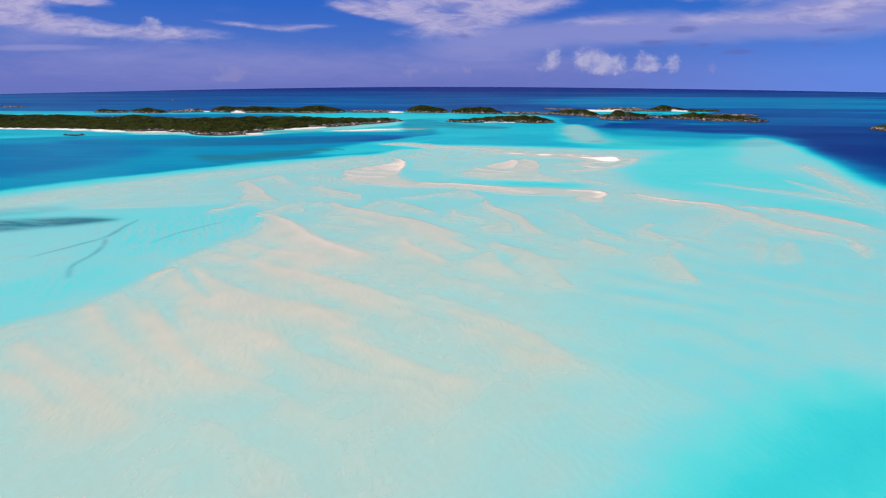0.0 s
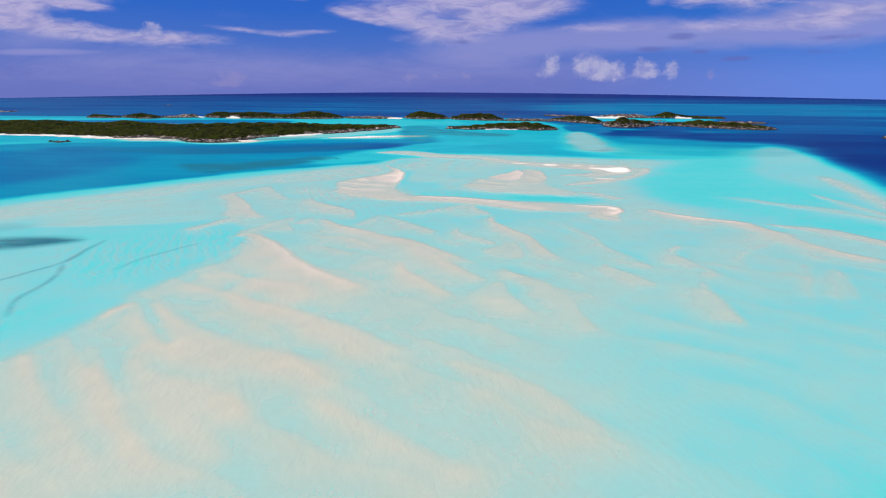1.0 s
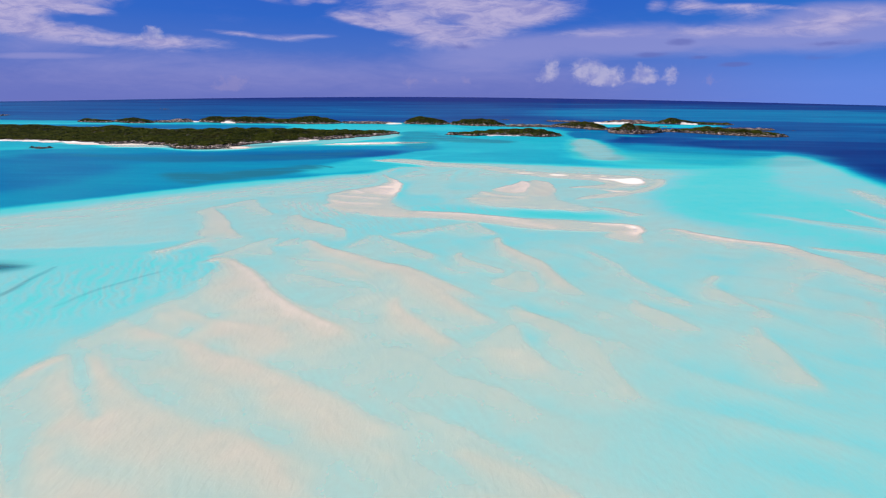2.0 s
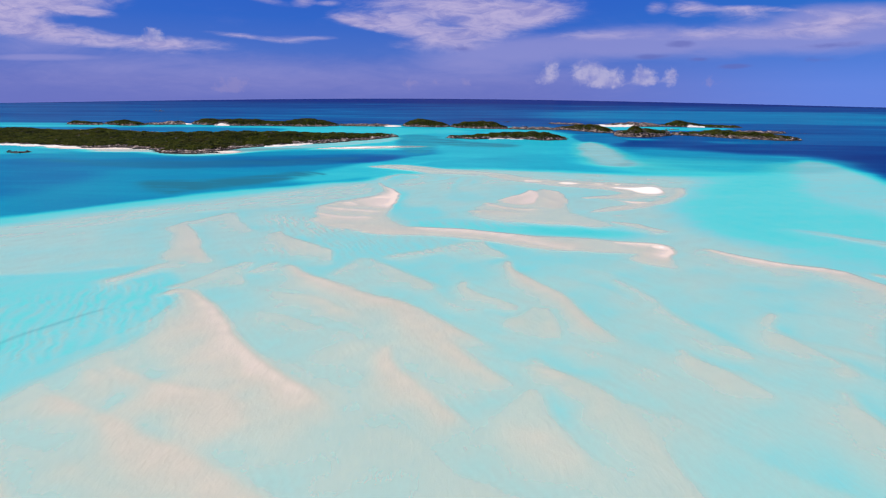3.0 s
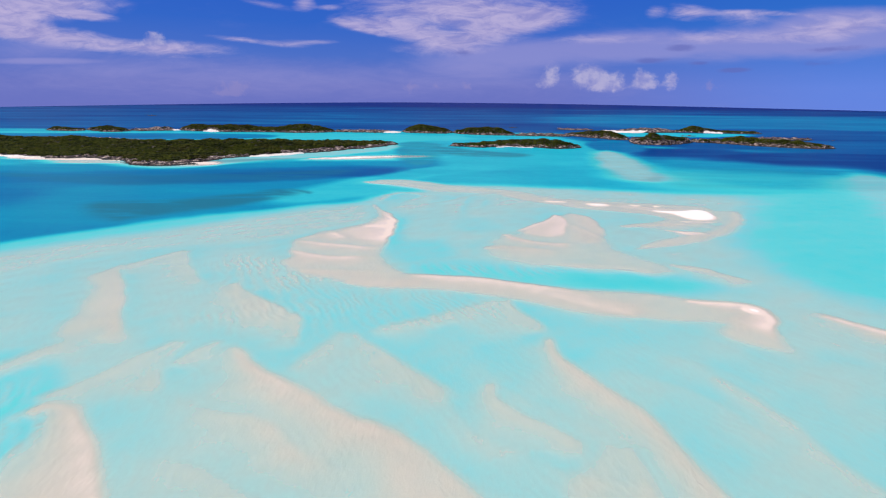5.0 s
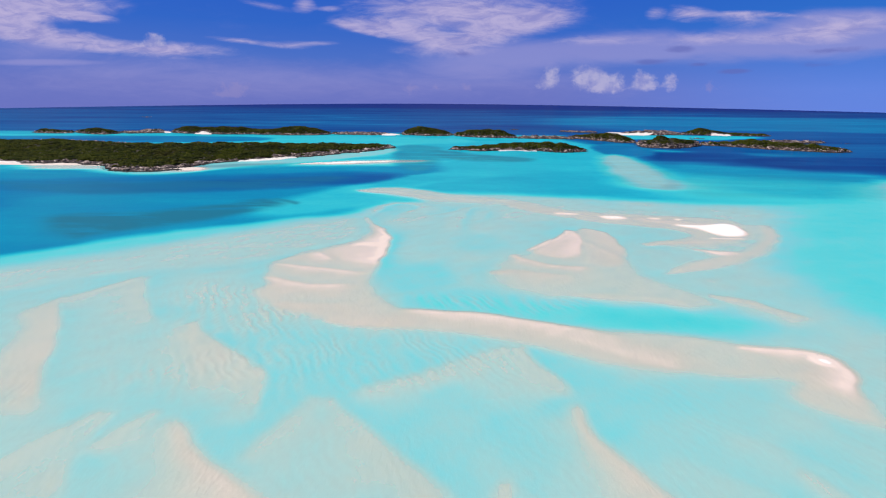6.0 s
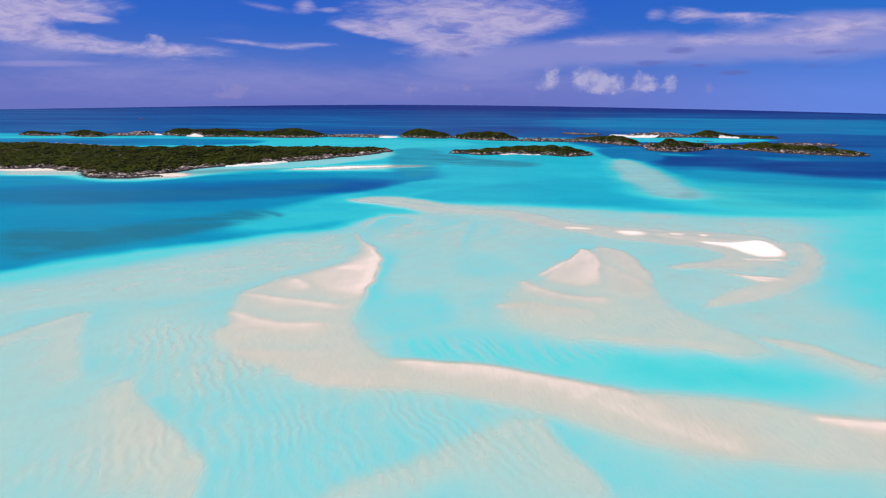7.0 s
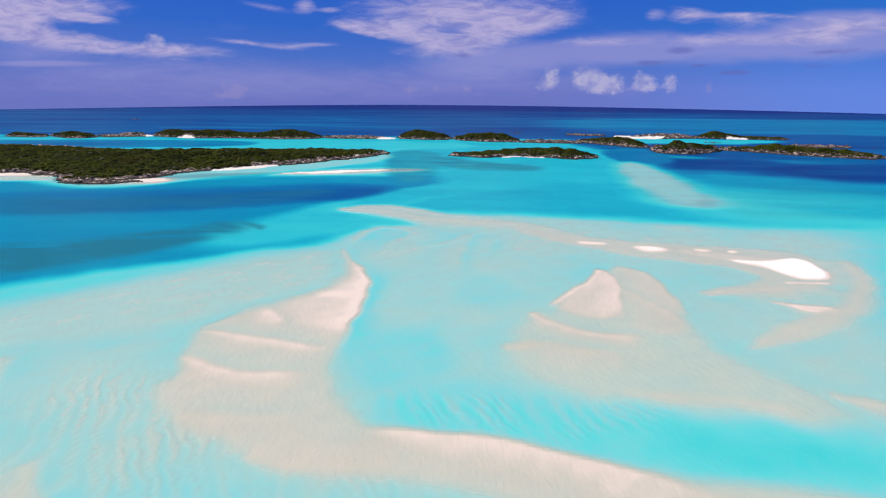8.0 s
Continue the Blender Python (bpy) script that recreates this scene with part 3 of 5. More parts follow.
ridge([(-47.6, 128.4), (-32.6, 120.5), (-20.6, 113.6), (-8.4, 105.1), (2, 98.2)], -0.14, 2, 6, 1, 0.12)
ridge([(-19.3, 89.4), (-6.3, 79.7), (2.5, 74.3), (11.9, 70.8)], -0.17, 2, 7, 1, 0.12)
ridge([(1.9, 100.4), (14.4, 94.2), (22.3, 83.5), (29.5, 77.7)], -0.19, 2, 8, 1, 0.12)
ridge([(-48.3, 129.9), (-39.4, 122.3), (-29.4, 119.1), (-16.8, 111.1), (-6, 103.4)], -0.13, 2, 8, 1, 0.08)
ridge([(-53.3, 100.5), (-52, 106.4), (-44.9, 107.5), (-32.5, 101.1), (-19.4, 93.1)], -0.13, 2.5, 8, 1, 0.08)
ridge([(-50.7, 94.9), (-41.7, 92.5), (-32.2, 88), (-23, 82.2)], -0.16, 2.5, 7, 1, 0.08)
shoal([(-69.9, 129.2), (-61.7, 118.1), (-52, 108.2), (-48.1, 105.9), (-58.9, 117.1), (-67.1, 127.9)], -0.62, 1.8)
shoal([(-71.5, 110.4), (-67.5, 105), (-60.3, 98.8), (-57.3, 97.2), (-63.8, 103.5), (-69.5, 109.5)], -0.6, 1.8)
# floor between the dunes
shoal([(-45.1, 229.5), (-34.4, 239), (-14.9, 232.2), (7.1, 225), (30.5, 219.1), (51.3, 215.1), (46.3, 200.4), (17.6, 188.8), (-15.8, 188), (-35.1, 205.9)], -0.72, 12)
# great dunes
ridge([(-66.9, 174.4), (-62.5, 181), (-52.2, 170.1), (-45.8, 162.8), (-41, 155.9), (-35.1, 149.1), (-27.9, 141.9), (-21.2, 136.5), (-15.9, 131.3), (-10.7, 126.3)], -0.06, 1.3, 16, 1, 0.08)
ridge([(-58.8, 149.5), (-52.6, 143.2), (-47.1, 137.1)], -0.2, 1.3, 9, 1, 0.08)
ridge([(-61.2, 142.7), (-54.6, 137.9), (-51.4, 133.4), (-50.4, 129.1)], -0.2, 1.3, 8, 1, 0.08)
ridge([(-33.9, 145.2), (-40.8, 141.1), (-43.3, 135.8), (-46.9, 131.2), (-47, 125.8)], -0.15, 2.5, 12, -1, 0.06)
ridge([(-32, 141.8), (-34.9, 136.1), (-33.1, 131.8), (-26.6, 126.3)], -0.13, 2, 7, 1, 0.06)
ridge([(-45.9, 201.5), (-36.9, 191.3), (-28.9, 186.4), (-18.2, 177.6), (-11.9, 175), (-3.3, 167.7), (7, 155.6), (13, 149.8), (16, 149.1)], -0.09, 1.3, 13, 1, 0.08)
ridge([(15.2, 149.8), (18.9, 144), (23.7, 140.2), (28.1, 135.1), (35.7, 129.8)], -0.24, 1.3, 10, 1, 0.08)
ridge([(-11.7, 153.7), (-9.2, 145.3), (-3.6, 138.8), (1.2, 132.8), (5.9, 127.1)], -0.13, 1.4, 9, 1, 0.08)
ridge([(-11.8, 154.4), (-19.4, 151.7), (-23.6, 147.1), (-26.6, 142)], -0.32, 2.2, 8, -1, 0.03)
ridge([(-10.3, 171.1), (0.2, 157.2), (2.5, 151.1), (7.2, 145.1), (10.8, 139.8), (13.2, 135.4)], -0.15, 1.8, 9, 1, 0.08)
ridge([(13.7, 139.3), (14.9, 136.4), (15.3, 131.2), (16.5, 127.3)], -0.2, 1.5, 6, 1, 0.08)
ridge([(25.1, 137.3), (26, 133.5), (27.4, 129.6)], -0.24, 1.5, 6, 1, 0.08)
ridge([(45.4, 154.5), (45.5, 148.5), (46.6, 144.2), (49.2, 140.4), (51.7, 137.1)], -0.26, 1.3, 4.5, 1, 0.08)
ridge([(72.3, 170.8), (66.2, 163.4), (66.1, 156.6), (66.8, 152.3), (68.3, 146.9)], -0.28, 1.3, 4.5, 1, 0.08)
ridge([(51.3, 166.6), (53.6, 159.9), (55.7, 153.6), (56.9, 147.8)], -0.36, 1.3, 5, 1, 0.08)
ridge([(65.6, 141.9), (63.3, 132.1), (62.5, 124.3), (62.2, 113.8)], -0.32, 1.5, 6, 1, 0.08)
ridge([(14.4, 138.6), (14.7, 127), (21.8, 118.8)], -0.2, 1.5, 7, 1, 0.08)
ridge([(18.1, 140.6), (28, 135.3), (30.5, 117.6), (34.6, 109.4)], -0.26, 1.5, 8, 1, 0.08)
ridge([(101.6, 175.8), (88, 163.1), (83.4, 156.5), (85.8, 147.7)], -0.4, 1.4, 5, 1, 0.08)
ridge([(100.1, 155.8), (94.8, 143.9), (83.9, 130)], -0.42, 1.4, 3.5, 1, 0.08)
ridge([(103.2, 150.5), (96.7, 136.9), (90.6, 128.9)], -0.42, 1.4, 3.5, 1, 0.08)
ridge([(105.3, 153), (102.1, 142.1), (94.4, 128.1)], -0.45, 1.4, 3.5, 1, 0.08)
ridge([(45.7, 151.6), (50.1, 143.4), (54.2, 136)], -0.28, 1.4, 5, 1, 0.08)
ridge([(66.5, 164.6), (68.4, 155.1), (74.7, 144)], -0.3, 1.4, 5, 1, 0.08)
ridge([(64.3, 136.3), (62.7, 125.3), (62, 115.8)], -0.3, 1.6, 6, 1, 0.08)
ridge([(13.1, 137.4), (16.3, 128.3), (19.8, 120.3)], -0.22, 1.6, 6, 1, 0.08)
shoal([(125.4, 156.5), (128.3, 150.7), (120.2, 136.2), (116.7, 137.5)], -0.25, 2.5)
# sickle dune and its tail
shoal([(-99, 235.8), (-96, 248.6), (-94.2, 241.3), (-82.5, 226.1), (-73.4, 209.1), (-64.8, 199.2), (-71.8, 201.2), (-80.9, 200.9), (-83.3, 207.1), (-87.5, 221.7), (-92.5, 231.2)], -0.24, 2.2)
ridge([(-96.2, 249.8), (-94.1, 241.3), (-82.3, 226.1), (-72.4, 207.5), (-63.4, 198.1)], -0.15, 1.2, 5, 1, 0.08)
ridge([(-72.1, 205.9), (-77.4, 197.6), (-81.5, 187.7), (-88.5, 181)], -0.3, 3, 5, -1, 0.03)
ridge([(-84.9, 260), (-76, 243.8), (-67.9, 232.3)], -0.34, 1.2, 6, 1, 0.08)
ridge([(-84.9, 260), (-89.9, 251.9), (-96, 245.7)], -0.4, 2, 5, -1, 0.03)
# middle dunes
ridge([(-56.5, 230.4), (-46.5, 217.4), (-38.6, 212.2), (-33.6, 207.3), (-32.2, 197.1)], -0.27, 1.2, 6, 1, 0.08)
ridge([(-54.8, 202.5), (-58.3, 193.5), (-61.9, 186.2), (-68.8, 178.1)], -0.27, 1.6, 5, -1, 0.05)
ridge([(-54.8, 202.5), (-53.4, 191.1), (-49.1, 181.3)], -0.31, 1.3, 4, 1, 0.08)
ridge([(-46.7, 202.8), (-49.2, 196.4), (-51.2, 190.7)], -0.29, 1.8, 4, -1, 0.03)
ridge([(-22, 206.8), (-12.4, 193.9), (-4.1, 186), (1.6, 181.6)], -0.3, 1.3, 10, 1, 0.08)
ridge([(-22, 206.8), (-26.6, 195.9), (-30.5, 189.1)], -0.36, 2, 6, -1, 0.03)
ridge([(4.3, 188.5), (4.7, 183.1), (8.9, 178.8), (13.9, 174.3), (16.1, 171.2), (14.7, 166.3)], -0.28, 1.3, 8, 1, 0.08)
ridge([(10.7, 224.9), (14.6, 214.3), (17.8, 207.1)], -0.31, 1.3, 9, 1, 0.08)
ridge([(10.7, 224.9), (-1, 217.3), (-11.5, 209.8), (-19.7, 203.8)], -0.36, 2, 6, -1, 0.03)
ridge([(17, 207.7), (17.4, 198.3), (21, 190.2), (25.8, 183.9), (28.9, 174.8), (30, 167.9), (32.5, 160.3), (35.6, 151.5)], -0.14, 1.4, 8, 1, 0.08)
ridge([(21.7, 172.1), (22.6, 167), (22.1, 161.2), (21.5, 154.7)], -0.24, 1.4, 8, 1, 0.08)
ridge([(21.7, 172.1), (16.5, 164.8), (12.8, 159.5)], -0.3, 2, 5, -1, 0.03)
ridge([(42.7, 192.6), (48.1, 181.7), (49, 173), (51.4, 164.5), (55, 155.6)], -0.34, 1.3, 7, 1, 0.08)
ridge([(-57.7, 234.4), (-52.9, 228.8), (-45.2, 220.2), (-40.3, 215.5), (-36, 212.3), (-32, 207.1)], -0.22, 1.2, 9, 1, 0.08)
ridge([(-83.1, 262.4), (-81, 253.1), (-77.5, 246.8), (-70.2, 238.2), (-63.1, 231.3)], -0.32, 1.2, 6, 1, 0.08)
ridge([(-83.1, 262.4), (-87.1, 254.8), (-92.4, 248.2), (-95.6, 242)], -0.28, 1.6, 5, -1, 0.05)
ridge([(11.8, 226.2), (12.7, 220), (14.6, 215.9), (17.1, 212.2), (17.9, 208.2)], -0.31, 1.3, 10, 1, 0.08)
# channel south of the twin mounds
shoal([(-16, 250.4), (-7, 253.2), (3.6, 255.4), (13.7, 251.4), (26.1, 249.7), (39.1, 248.5), (50.5, 245.7), (71.6, 241), (63.1, 232.1), (48.9, 231.8), (37.6, 233.3), (28.9, 234.9), (19.3, 238.3), (6.9, 240.4), (-4.5, 241.3), (-10.4, 242.4)], -0.92, 5)
shoal([(30.3, 242.3), (41.1, 244), (52.1, 241.7), (61.4, 238.3), (50.2, 233.7), (36, 234.3), (29.7, 236.8)], -1.2, 7)
shoal([(-26, 262.2), (-25.8, 278.3), (-24.1, 296.7), (-23.3, 310.5), (-17.6, 315.6), (-10.6, 297.3), (-3.7, 277.7), (1.9, 263.2), (-5, 253.3), (-16, 250.4)], -0.78, 4)
# long curved bar
shoal([(-27.7, 241.9), (-3.9, 242.5), (10.9, 239.6), (22.6, 235.3), (29.2, 232.8), (43.1, 232.2), (53.8, 228), (67.3, 226.3), (71.3, 224.1), (71.7, 219.6), (67, 211.9), (65.9, 205.3), (65.6, 200.8), (58.9, 203.1), (54.8, 206.5), (54.4, 209.4), (60.6, 214.5), (47.6, 214.1), (42, 214.7), (33.9, 216.7), (24.5, 219.7), (17, 224.3), (9.7, 228.4), (-3.7, 231.1), (-13.7, 232.3), (-23.7, 234.8)], -0.19, 2)
ridge([(-22.1, 239.6), (-3.9, 242.2), (10.8, 239.3), (22.5, 234.7), (29.9, 231.2), (37.6, 226.9)], -0.01, 1.2, 6.5, 1)
ridge([(21.8, 231.4), (30.8, 223.2), (37.4, 218.1), (43.5, 215.9)], -0.06, 5, 3, 1)
ridge([(53, 226.5), (60.4, 225.8), (67.6, 225.1), (70.5, 223), (70.3, 218.1), (66.1, 211.5), (65, 204.3)], 0.02, 1.2, 5, 1)
shoal([(66.4, 223.3), (69.6, 222.9), (69.7, 220.8), (67.6, 221.1)], 0.22, 1.4)
ridge([(80.1, 220.6), (86.6, 212.8), (98, 204.4), (108.2, 201), (109.2, 195.2), (112.3, 187.2), (118.8, 179.2)], 0.0, 1.6, 9, 1)
ridge([(105.8, 198.6), (109.1, 192.2), (112.8, 176.5), (116.7, 167.2), (122.5, 159.4), (128.2, 152.9)], -0.16, 2, 8, 1)
ridge([(114.2, 197.8), (130.5, 189.2), (138, 176.4), (145.6, 157.5)], -0.22, 2, 6, 1)
ridge([(133.1, 233.9), (151.1, 222), (164.3, 207), (168.5, 185.1)], -0.4, 2, 6, 1)
ridge([(110, 253), (132, 242), (144.1, 226.7)], -0.5, 2, 5, 1)
ridge([(115.9, 196.8), (132.2, 191.8), (139.4, 181.1), (145.9, 163.3)], -0.2, 1.6, 4, 1, 0.08)
ridge([(127.2, 240.1), (149.8, 227.8), (167.4, 214.4)], -0.5, 1.6, 4, 1, 0.08)
ridge([(168.1, 255.7), (170.8, 225.9), (166.5, 192.7)], -0.35, 1.6, 5, 1, 0.08)
shoal([(253.4, 461.2), (195.2, 387.1), (145.5, 324.3), (105.3, 275), (87.6, 251.2), (98.1, 238.5), (114.7, 230.1), (152.9, 277.4), (175.3, 326), (215, 388.4)], -1.1, 12)
# striped mound
shoal([(-40.2, 343.3), (-28.1, 320.3), (-23.8, 309.5), (-22.8, 298.8), (-23.5, 284.5), (-24.3, 271.6), (-24.8, 262.3), (-21.2, 252.8), (-15, 244.4), (-9.2, 238.9), (-9.6, 235.7), (-14.5, 233.3), (-21.9, 232.9), (-29.5, 235.1), (-34.2, 239.1), (-44.4, 244.2), (-49.9, 250.2), (-52.8, 253.9), (-49, 258.4), (-53.5, 264.6), (-53.4, 269.3), (-55.2, 275.3), (-51.3, 280.3), (-48.5, 291.3), (-35.6, 297.1), (-29.7, 304.8), (-30.4, 316.6)], -0.17, 1.8)
shoal([(-32.9, 319.1), (-23.9, 309.5), (-23, 298.8), (-23.5, 284.5), (-24.3, 274.2), (-42.4, 283.7), (-47.3, 289.9), (-35.4, 296.3)], -0.06, 2)
ridge([(-38.7, 337.9), (-28, 319.3), (-23.9, 308.6), (-23, 294.9), (-24.3, 276.9), (-24.9, 264.4)], 0.03, 1.2, 4.5, 1, 0.35)
ridge([(-24.1, 296.7), (-30.1, 298.5), (-35.2, 295.5)], 0.03, 3, 3, 1, 0.1)
ridge([(-55.6, 275), (-50.9, 279.4), (-48.2, 290.6), (-42.8, 284.7), (-35.1, 276.5)], 0.0, 1.2, 5, 1, 0.1)
ridge([(-54.8, 274.5), (-45.4, 272.1), (-35.4, 269.9), (-25.2, 265.5)], -0.02, 1.2, 3.5, 1, 0.1)
ridge([(-53.1, 263.9), (-41.9, 258.6), (-33.3, 257.3), (-25.1, 256.6)], -0.03, 1.2, 4, 1, 0.1)
ridge([(-44.5, 244.5), (-35.5, 243.7), (-27, 244), (-22, 244.9)], -0.12, 2, 5, 1, 0.1)
ridge([(-30.2, 235.1), (-21.9, 232.9), (-13.1, 233.7), (-5.9, 237.5)], -0.12, 5, 2, 1, 0.1)
shoal([(-205.1, 164.1), (-200.8, 199.5), (-193.2, 217.6), (-178.9, 239), (-109.1, 306.4), (-91.8, 316.5), (-64.6, 332.1), (-40.2, 343.3), (-30.3, 314), (-35.9, 298.2), (-49.2, 287.8), (-56.1, 277.2), (-64.2, 270.2), (-78.5, 266), (-87.4, 263.4), (-100, 258.7), (-111.4, 248.2)], -1.0, 4.5)
shoal([(-191.8, 153), (-189.7, 188.1), (-181.7, 204.2), (-168.5, 228.3), (-99.5, 293.7), (-85.6, 306), (-61.9, 325), (-39.9, 341.9), (-30.3, 314), (-35.9, 298.2), (-49.2, 287.8), (-56.1, 277.2), (-64.2, 270.2), (-78.5, 266), (-87.4, 263.4), (-100, 258.7), (-111.4, 248.2)], -0.42, 7)
# faint tongues between the mounds
shoal([(-19.7, 319.6), (-12.3, 334.5), (-1.4, 352.6), (5, 362.8), (2.7, 338.5), (-0.8, 320.5), (1.8, 308.3), (-2, 295.7), (-3.1, 280.6), (-13.1, 274.6), (-19.9, 280), (-19.8, 296.9)], -0.55, 4)
ridge([(-35.7, 342.1), (-31.3, 363.5), (-19.9, 366.8), (-13.4, 356.8), (-21, 347.1), (-24.3, 326.1)], -0.4, 2, 5, -1, 0.2)
ridge([(-11.6, 337.8), (-1.4, 348.8), (4.9, 361), (1.3, 332), (-0.5, 317.9), (2.1, 308.3)], -0.42, 1.5, 6, 1, 0.2)
ridge([(5.8, 331), (11.3, 338.9), (12.8, 353.3)], -0.5, 1.5, 5, -1, 0.2)
# twin mounds
shoal([(8, 263.6), (12.7, 277.8), (22.7, 291.1), (36, 284.9), (51, 277.4), (50.1, 265.2), (60.5, 254.2), (62.7, 246.5), (53.7, 247.8), (41.8, 251), (27.2, 251.7), (17.2, 253.9), (12.4, 257.8)], -0.26, 3.5)
shoal([(44.3, 323.5), (54.2, 318.6), (55.5, 301.5), (52.1, 279.4), (44.3, 274.5), (37.5, 279.6), (39.9, 296.7)], -0.15, 2)
shoal([(21.8, 290.1), (33.5, 308.3), (43.1, 320), (40.5, 301.9), (36.4, 283.6), (28.7, 285.9)], -0.08, 1.8)
ridge([(21.8, 290.1), (33.7, 309.5), (43, 321.4), (40.9, 304.7), (36.9, 287.1), (38.1, 276.9)], 0, 1.2, 5, 1, 0.08)
ridge([(47.6, 321.6), (55.8, 312.3), (53.8, 293.3), (52.3, 282.6)], -0.1, 1.2, 5, 1, 0.08)
ridge([(40.8, 303), (45.7, 296.9), (48.9, 287.6), (51.5, 278.6)], -0.1, 1.2, 4, 1, 0.08)
ridge([(16, 287.1), (21.7, 280.1), (29.3, 275.4), (41.5, 274.4)], -0.05, 1.5, 5, 1, 0.08)
ridge([(9.1, 268.6), (17.4, 270.6), (24.9, 268.1), (34.9, 265.9)], -0.12, 2, 6, 1, 0.08)
ridge([(26.4, 252.9), (39.9, 251.9), (52.3, 249.4), (60.5, 246.4)], -0.2, 2, 4, 1, 0.08)
ridge([(62.3, 254.2), (70.3, 251.5), (73.5, 245.1), (79.1, 239.2)], -0.17, 2, 5, 1, 0.08)
# white spit and hook
shoal([(-54.3, 398.4), (-39.7, 401.8), (-11, 387.1), (21.3, 376.5), (55.1, 368), (78.8, 352.8), (102.4, 348.8), (118.2, 340.6), (119.6, 323.1), (110.5, 306.2), (88.5, 285.5), (76.5, 286.6), (83.6, 324.2), (66.4, 323.4), (43.9, 334), (18.5, 349.8), (-5.8, 367.5), (-29.6, 382.8)], -0.44, 11)
shoal([(-52.3, 396.1), (-43.3, 407.9), (-28, 411.5), (-6.4, 395.2), (12.6, 382), (34.3, 373.3), (32.2, 360.8), (11.6, 366.6), (-10.4, 374.8), (-27.2, 382.9), (-40, 388.7)], -0.3, 4)
ridge([(-53.5, 397.3), (-36.3, 395.9), (-15.6, 384.7), (9.9, 375.8), (33.4, 367.7), (51.1, 353.7)], -0.19, 3, 3.5, 1, 0.1)
shoal([(20.7, 370.7), (40.6, 361.2), (57.8, 349.5), (94.1, 344.2), (111, 340.9), (113.6, 330), (109.7, 314.2), (103.1, 309.4), (85.9, 306.1), (64.8, 299.5), (63, 301.8), (88.6, 310.5), (83, 323.1), (67.3, 325.7), (53.4, 335.7), (37.3, 345.6), (25.2, 355.5)], -0.17, 2)
shoal([(59.6, 343.2), (68.3, 343.6), (70.6, 337.7), (62.4, 335.5)], 0.16, 1.6)
shoal([(77.1, 342), (84.4, 341.7), (80.6, 337.6)], 0.16, 1.4)
shoal([(88.1, 340.5), (92, 340), (88.7, 336.7)], 0.16, 1.2)
shoal([(40.1, 349.4), (51.6, 348.5), (52.2, 344.9), (43, 345.2)], 0.12, 1.4)
ridge([(89.9, 310.2), (97.5, 310), (104.1, 310.7)], 0.06, 1.2, 1.5, 1, 0.1)
ridge([(115, 328.3), (117.6, 320.4), (109.7, 306.2), (99.6, 294.9), (89.7, 287.1), (74.2, 279.1), (60.8, 272.6)], -0.15, 2, 4, 1, 0.1)
ridge([(79.2, 294.1), (83.2, 290.8), (87.6, 289.6)], 0.03, 1.5, 1.8, 1, 0.1)
shoal([(61.1, 274.1), (74.1, 282.9), (86.3, 289.6), (99, 296), (89.9, 286.5), (73.3, 277.7), (60.5, 271.1)], -0.2, 2)
shoal([(113.8, 334.1), (119.1, 326.8), (115.1, 311.6), (104.8, 298), (89.4, 284.9), (75.3, 277.2), (61.1, 271.1), (61.1, 273.6), (77.1, 283.6), (93.4, 294), (103.2, 303.8), (106.7, 312.7)], -0.2, 2.5)
shoal([(72.3, 341.8), (89.2, 334.8), (106.1, 333.2), (109.9, 321.1), (108.2, 315.1), (96.2, 312.7), (94.7, 319.4), (85.4, 327.6), (71.4, 335.3)], -0.08, 1.5)
shoal([(84, 329.9), (94.9, 329.2), (106.9, 334.5), (109.9, 327.1), (108, 315.2), (97.1, 312.8), (94.9, 318), (92.3, 324.7), (85.1, 327.1)], 0.22, 1.1)
shoal([(150.9, 362.1), (190.3, 380.3), (203.6, 360.1), (116, 267.7), (98.5, 267), (94.6, 273.6), (94.4, 281.1), (116.9, 310.9)], -1.1, 15)
shoal([(118.1, 332.1), (122.2, 326.5), (113.6, 309.6), (99.2, 293.4), (84.3, 283.5), (67.5, 274), (55.6, 268.3), (63.3, 276), (78.3, 285.8), (93.5, 294.5), (105.5, 305.9), (113.6, 318.1)], -0.16, 2)
ridge([(76.4, 295.3), (84, 293.2), (90.6, 290.7)], 0.02, 1.5, 3, 1, 0.08)
ridge([(63, 298.7), (79.6, 303.1), (100.9, 309)], -0.12, 2, 4, 1, 0.08)
# shallows along the long cay
shoal([(-288.1, 463.7), (-244.5, 466.9), (-213, 447.1), (-182.9, 443.7), (-163.6, 464.3), (-152.7, 482.6), (-128.8, 501.5), (-101.9, 522.8), (-76.8, 553), (-48.1, 596.7), (-55.3, 662.8), (-133.7, 572.9), (-194.3, 521), (-257.8, 501.8), (-332.1, 509.6)], -0.75, 6)
shoal([(-203.8, 465.6), (-187.3, 471.1), (-172, 476.6), (-165.8, 468.3), (-180.1, 459.1), (-194.2, 456.1)], -0.12, 2.5)
shoal([(-297.7, 481), (-260.1, 486.3), (-235, 476.4), (-230.3, 465.8), (-283.8, 466.1)], -0.3, 4)
shoal([(-201, 476.2), (-176.2, 486.7), (-167.8, 473.5), (-187.1, 461.7)], 0.06, 1.6)
shoal([(-345.6, 499.8), (-302.8, 506.8), (-236.6, 493.5), (-227.5, 482.4), (-269.5, 484.7), (-327, 479.9)], 0.05, 1.8)
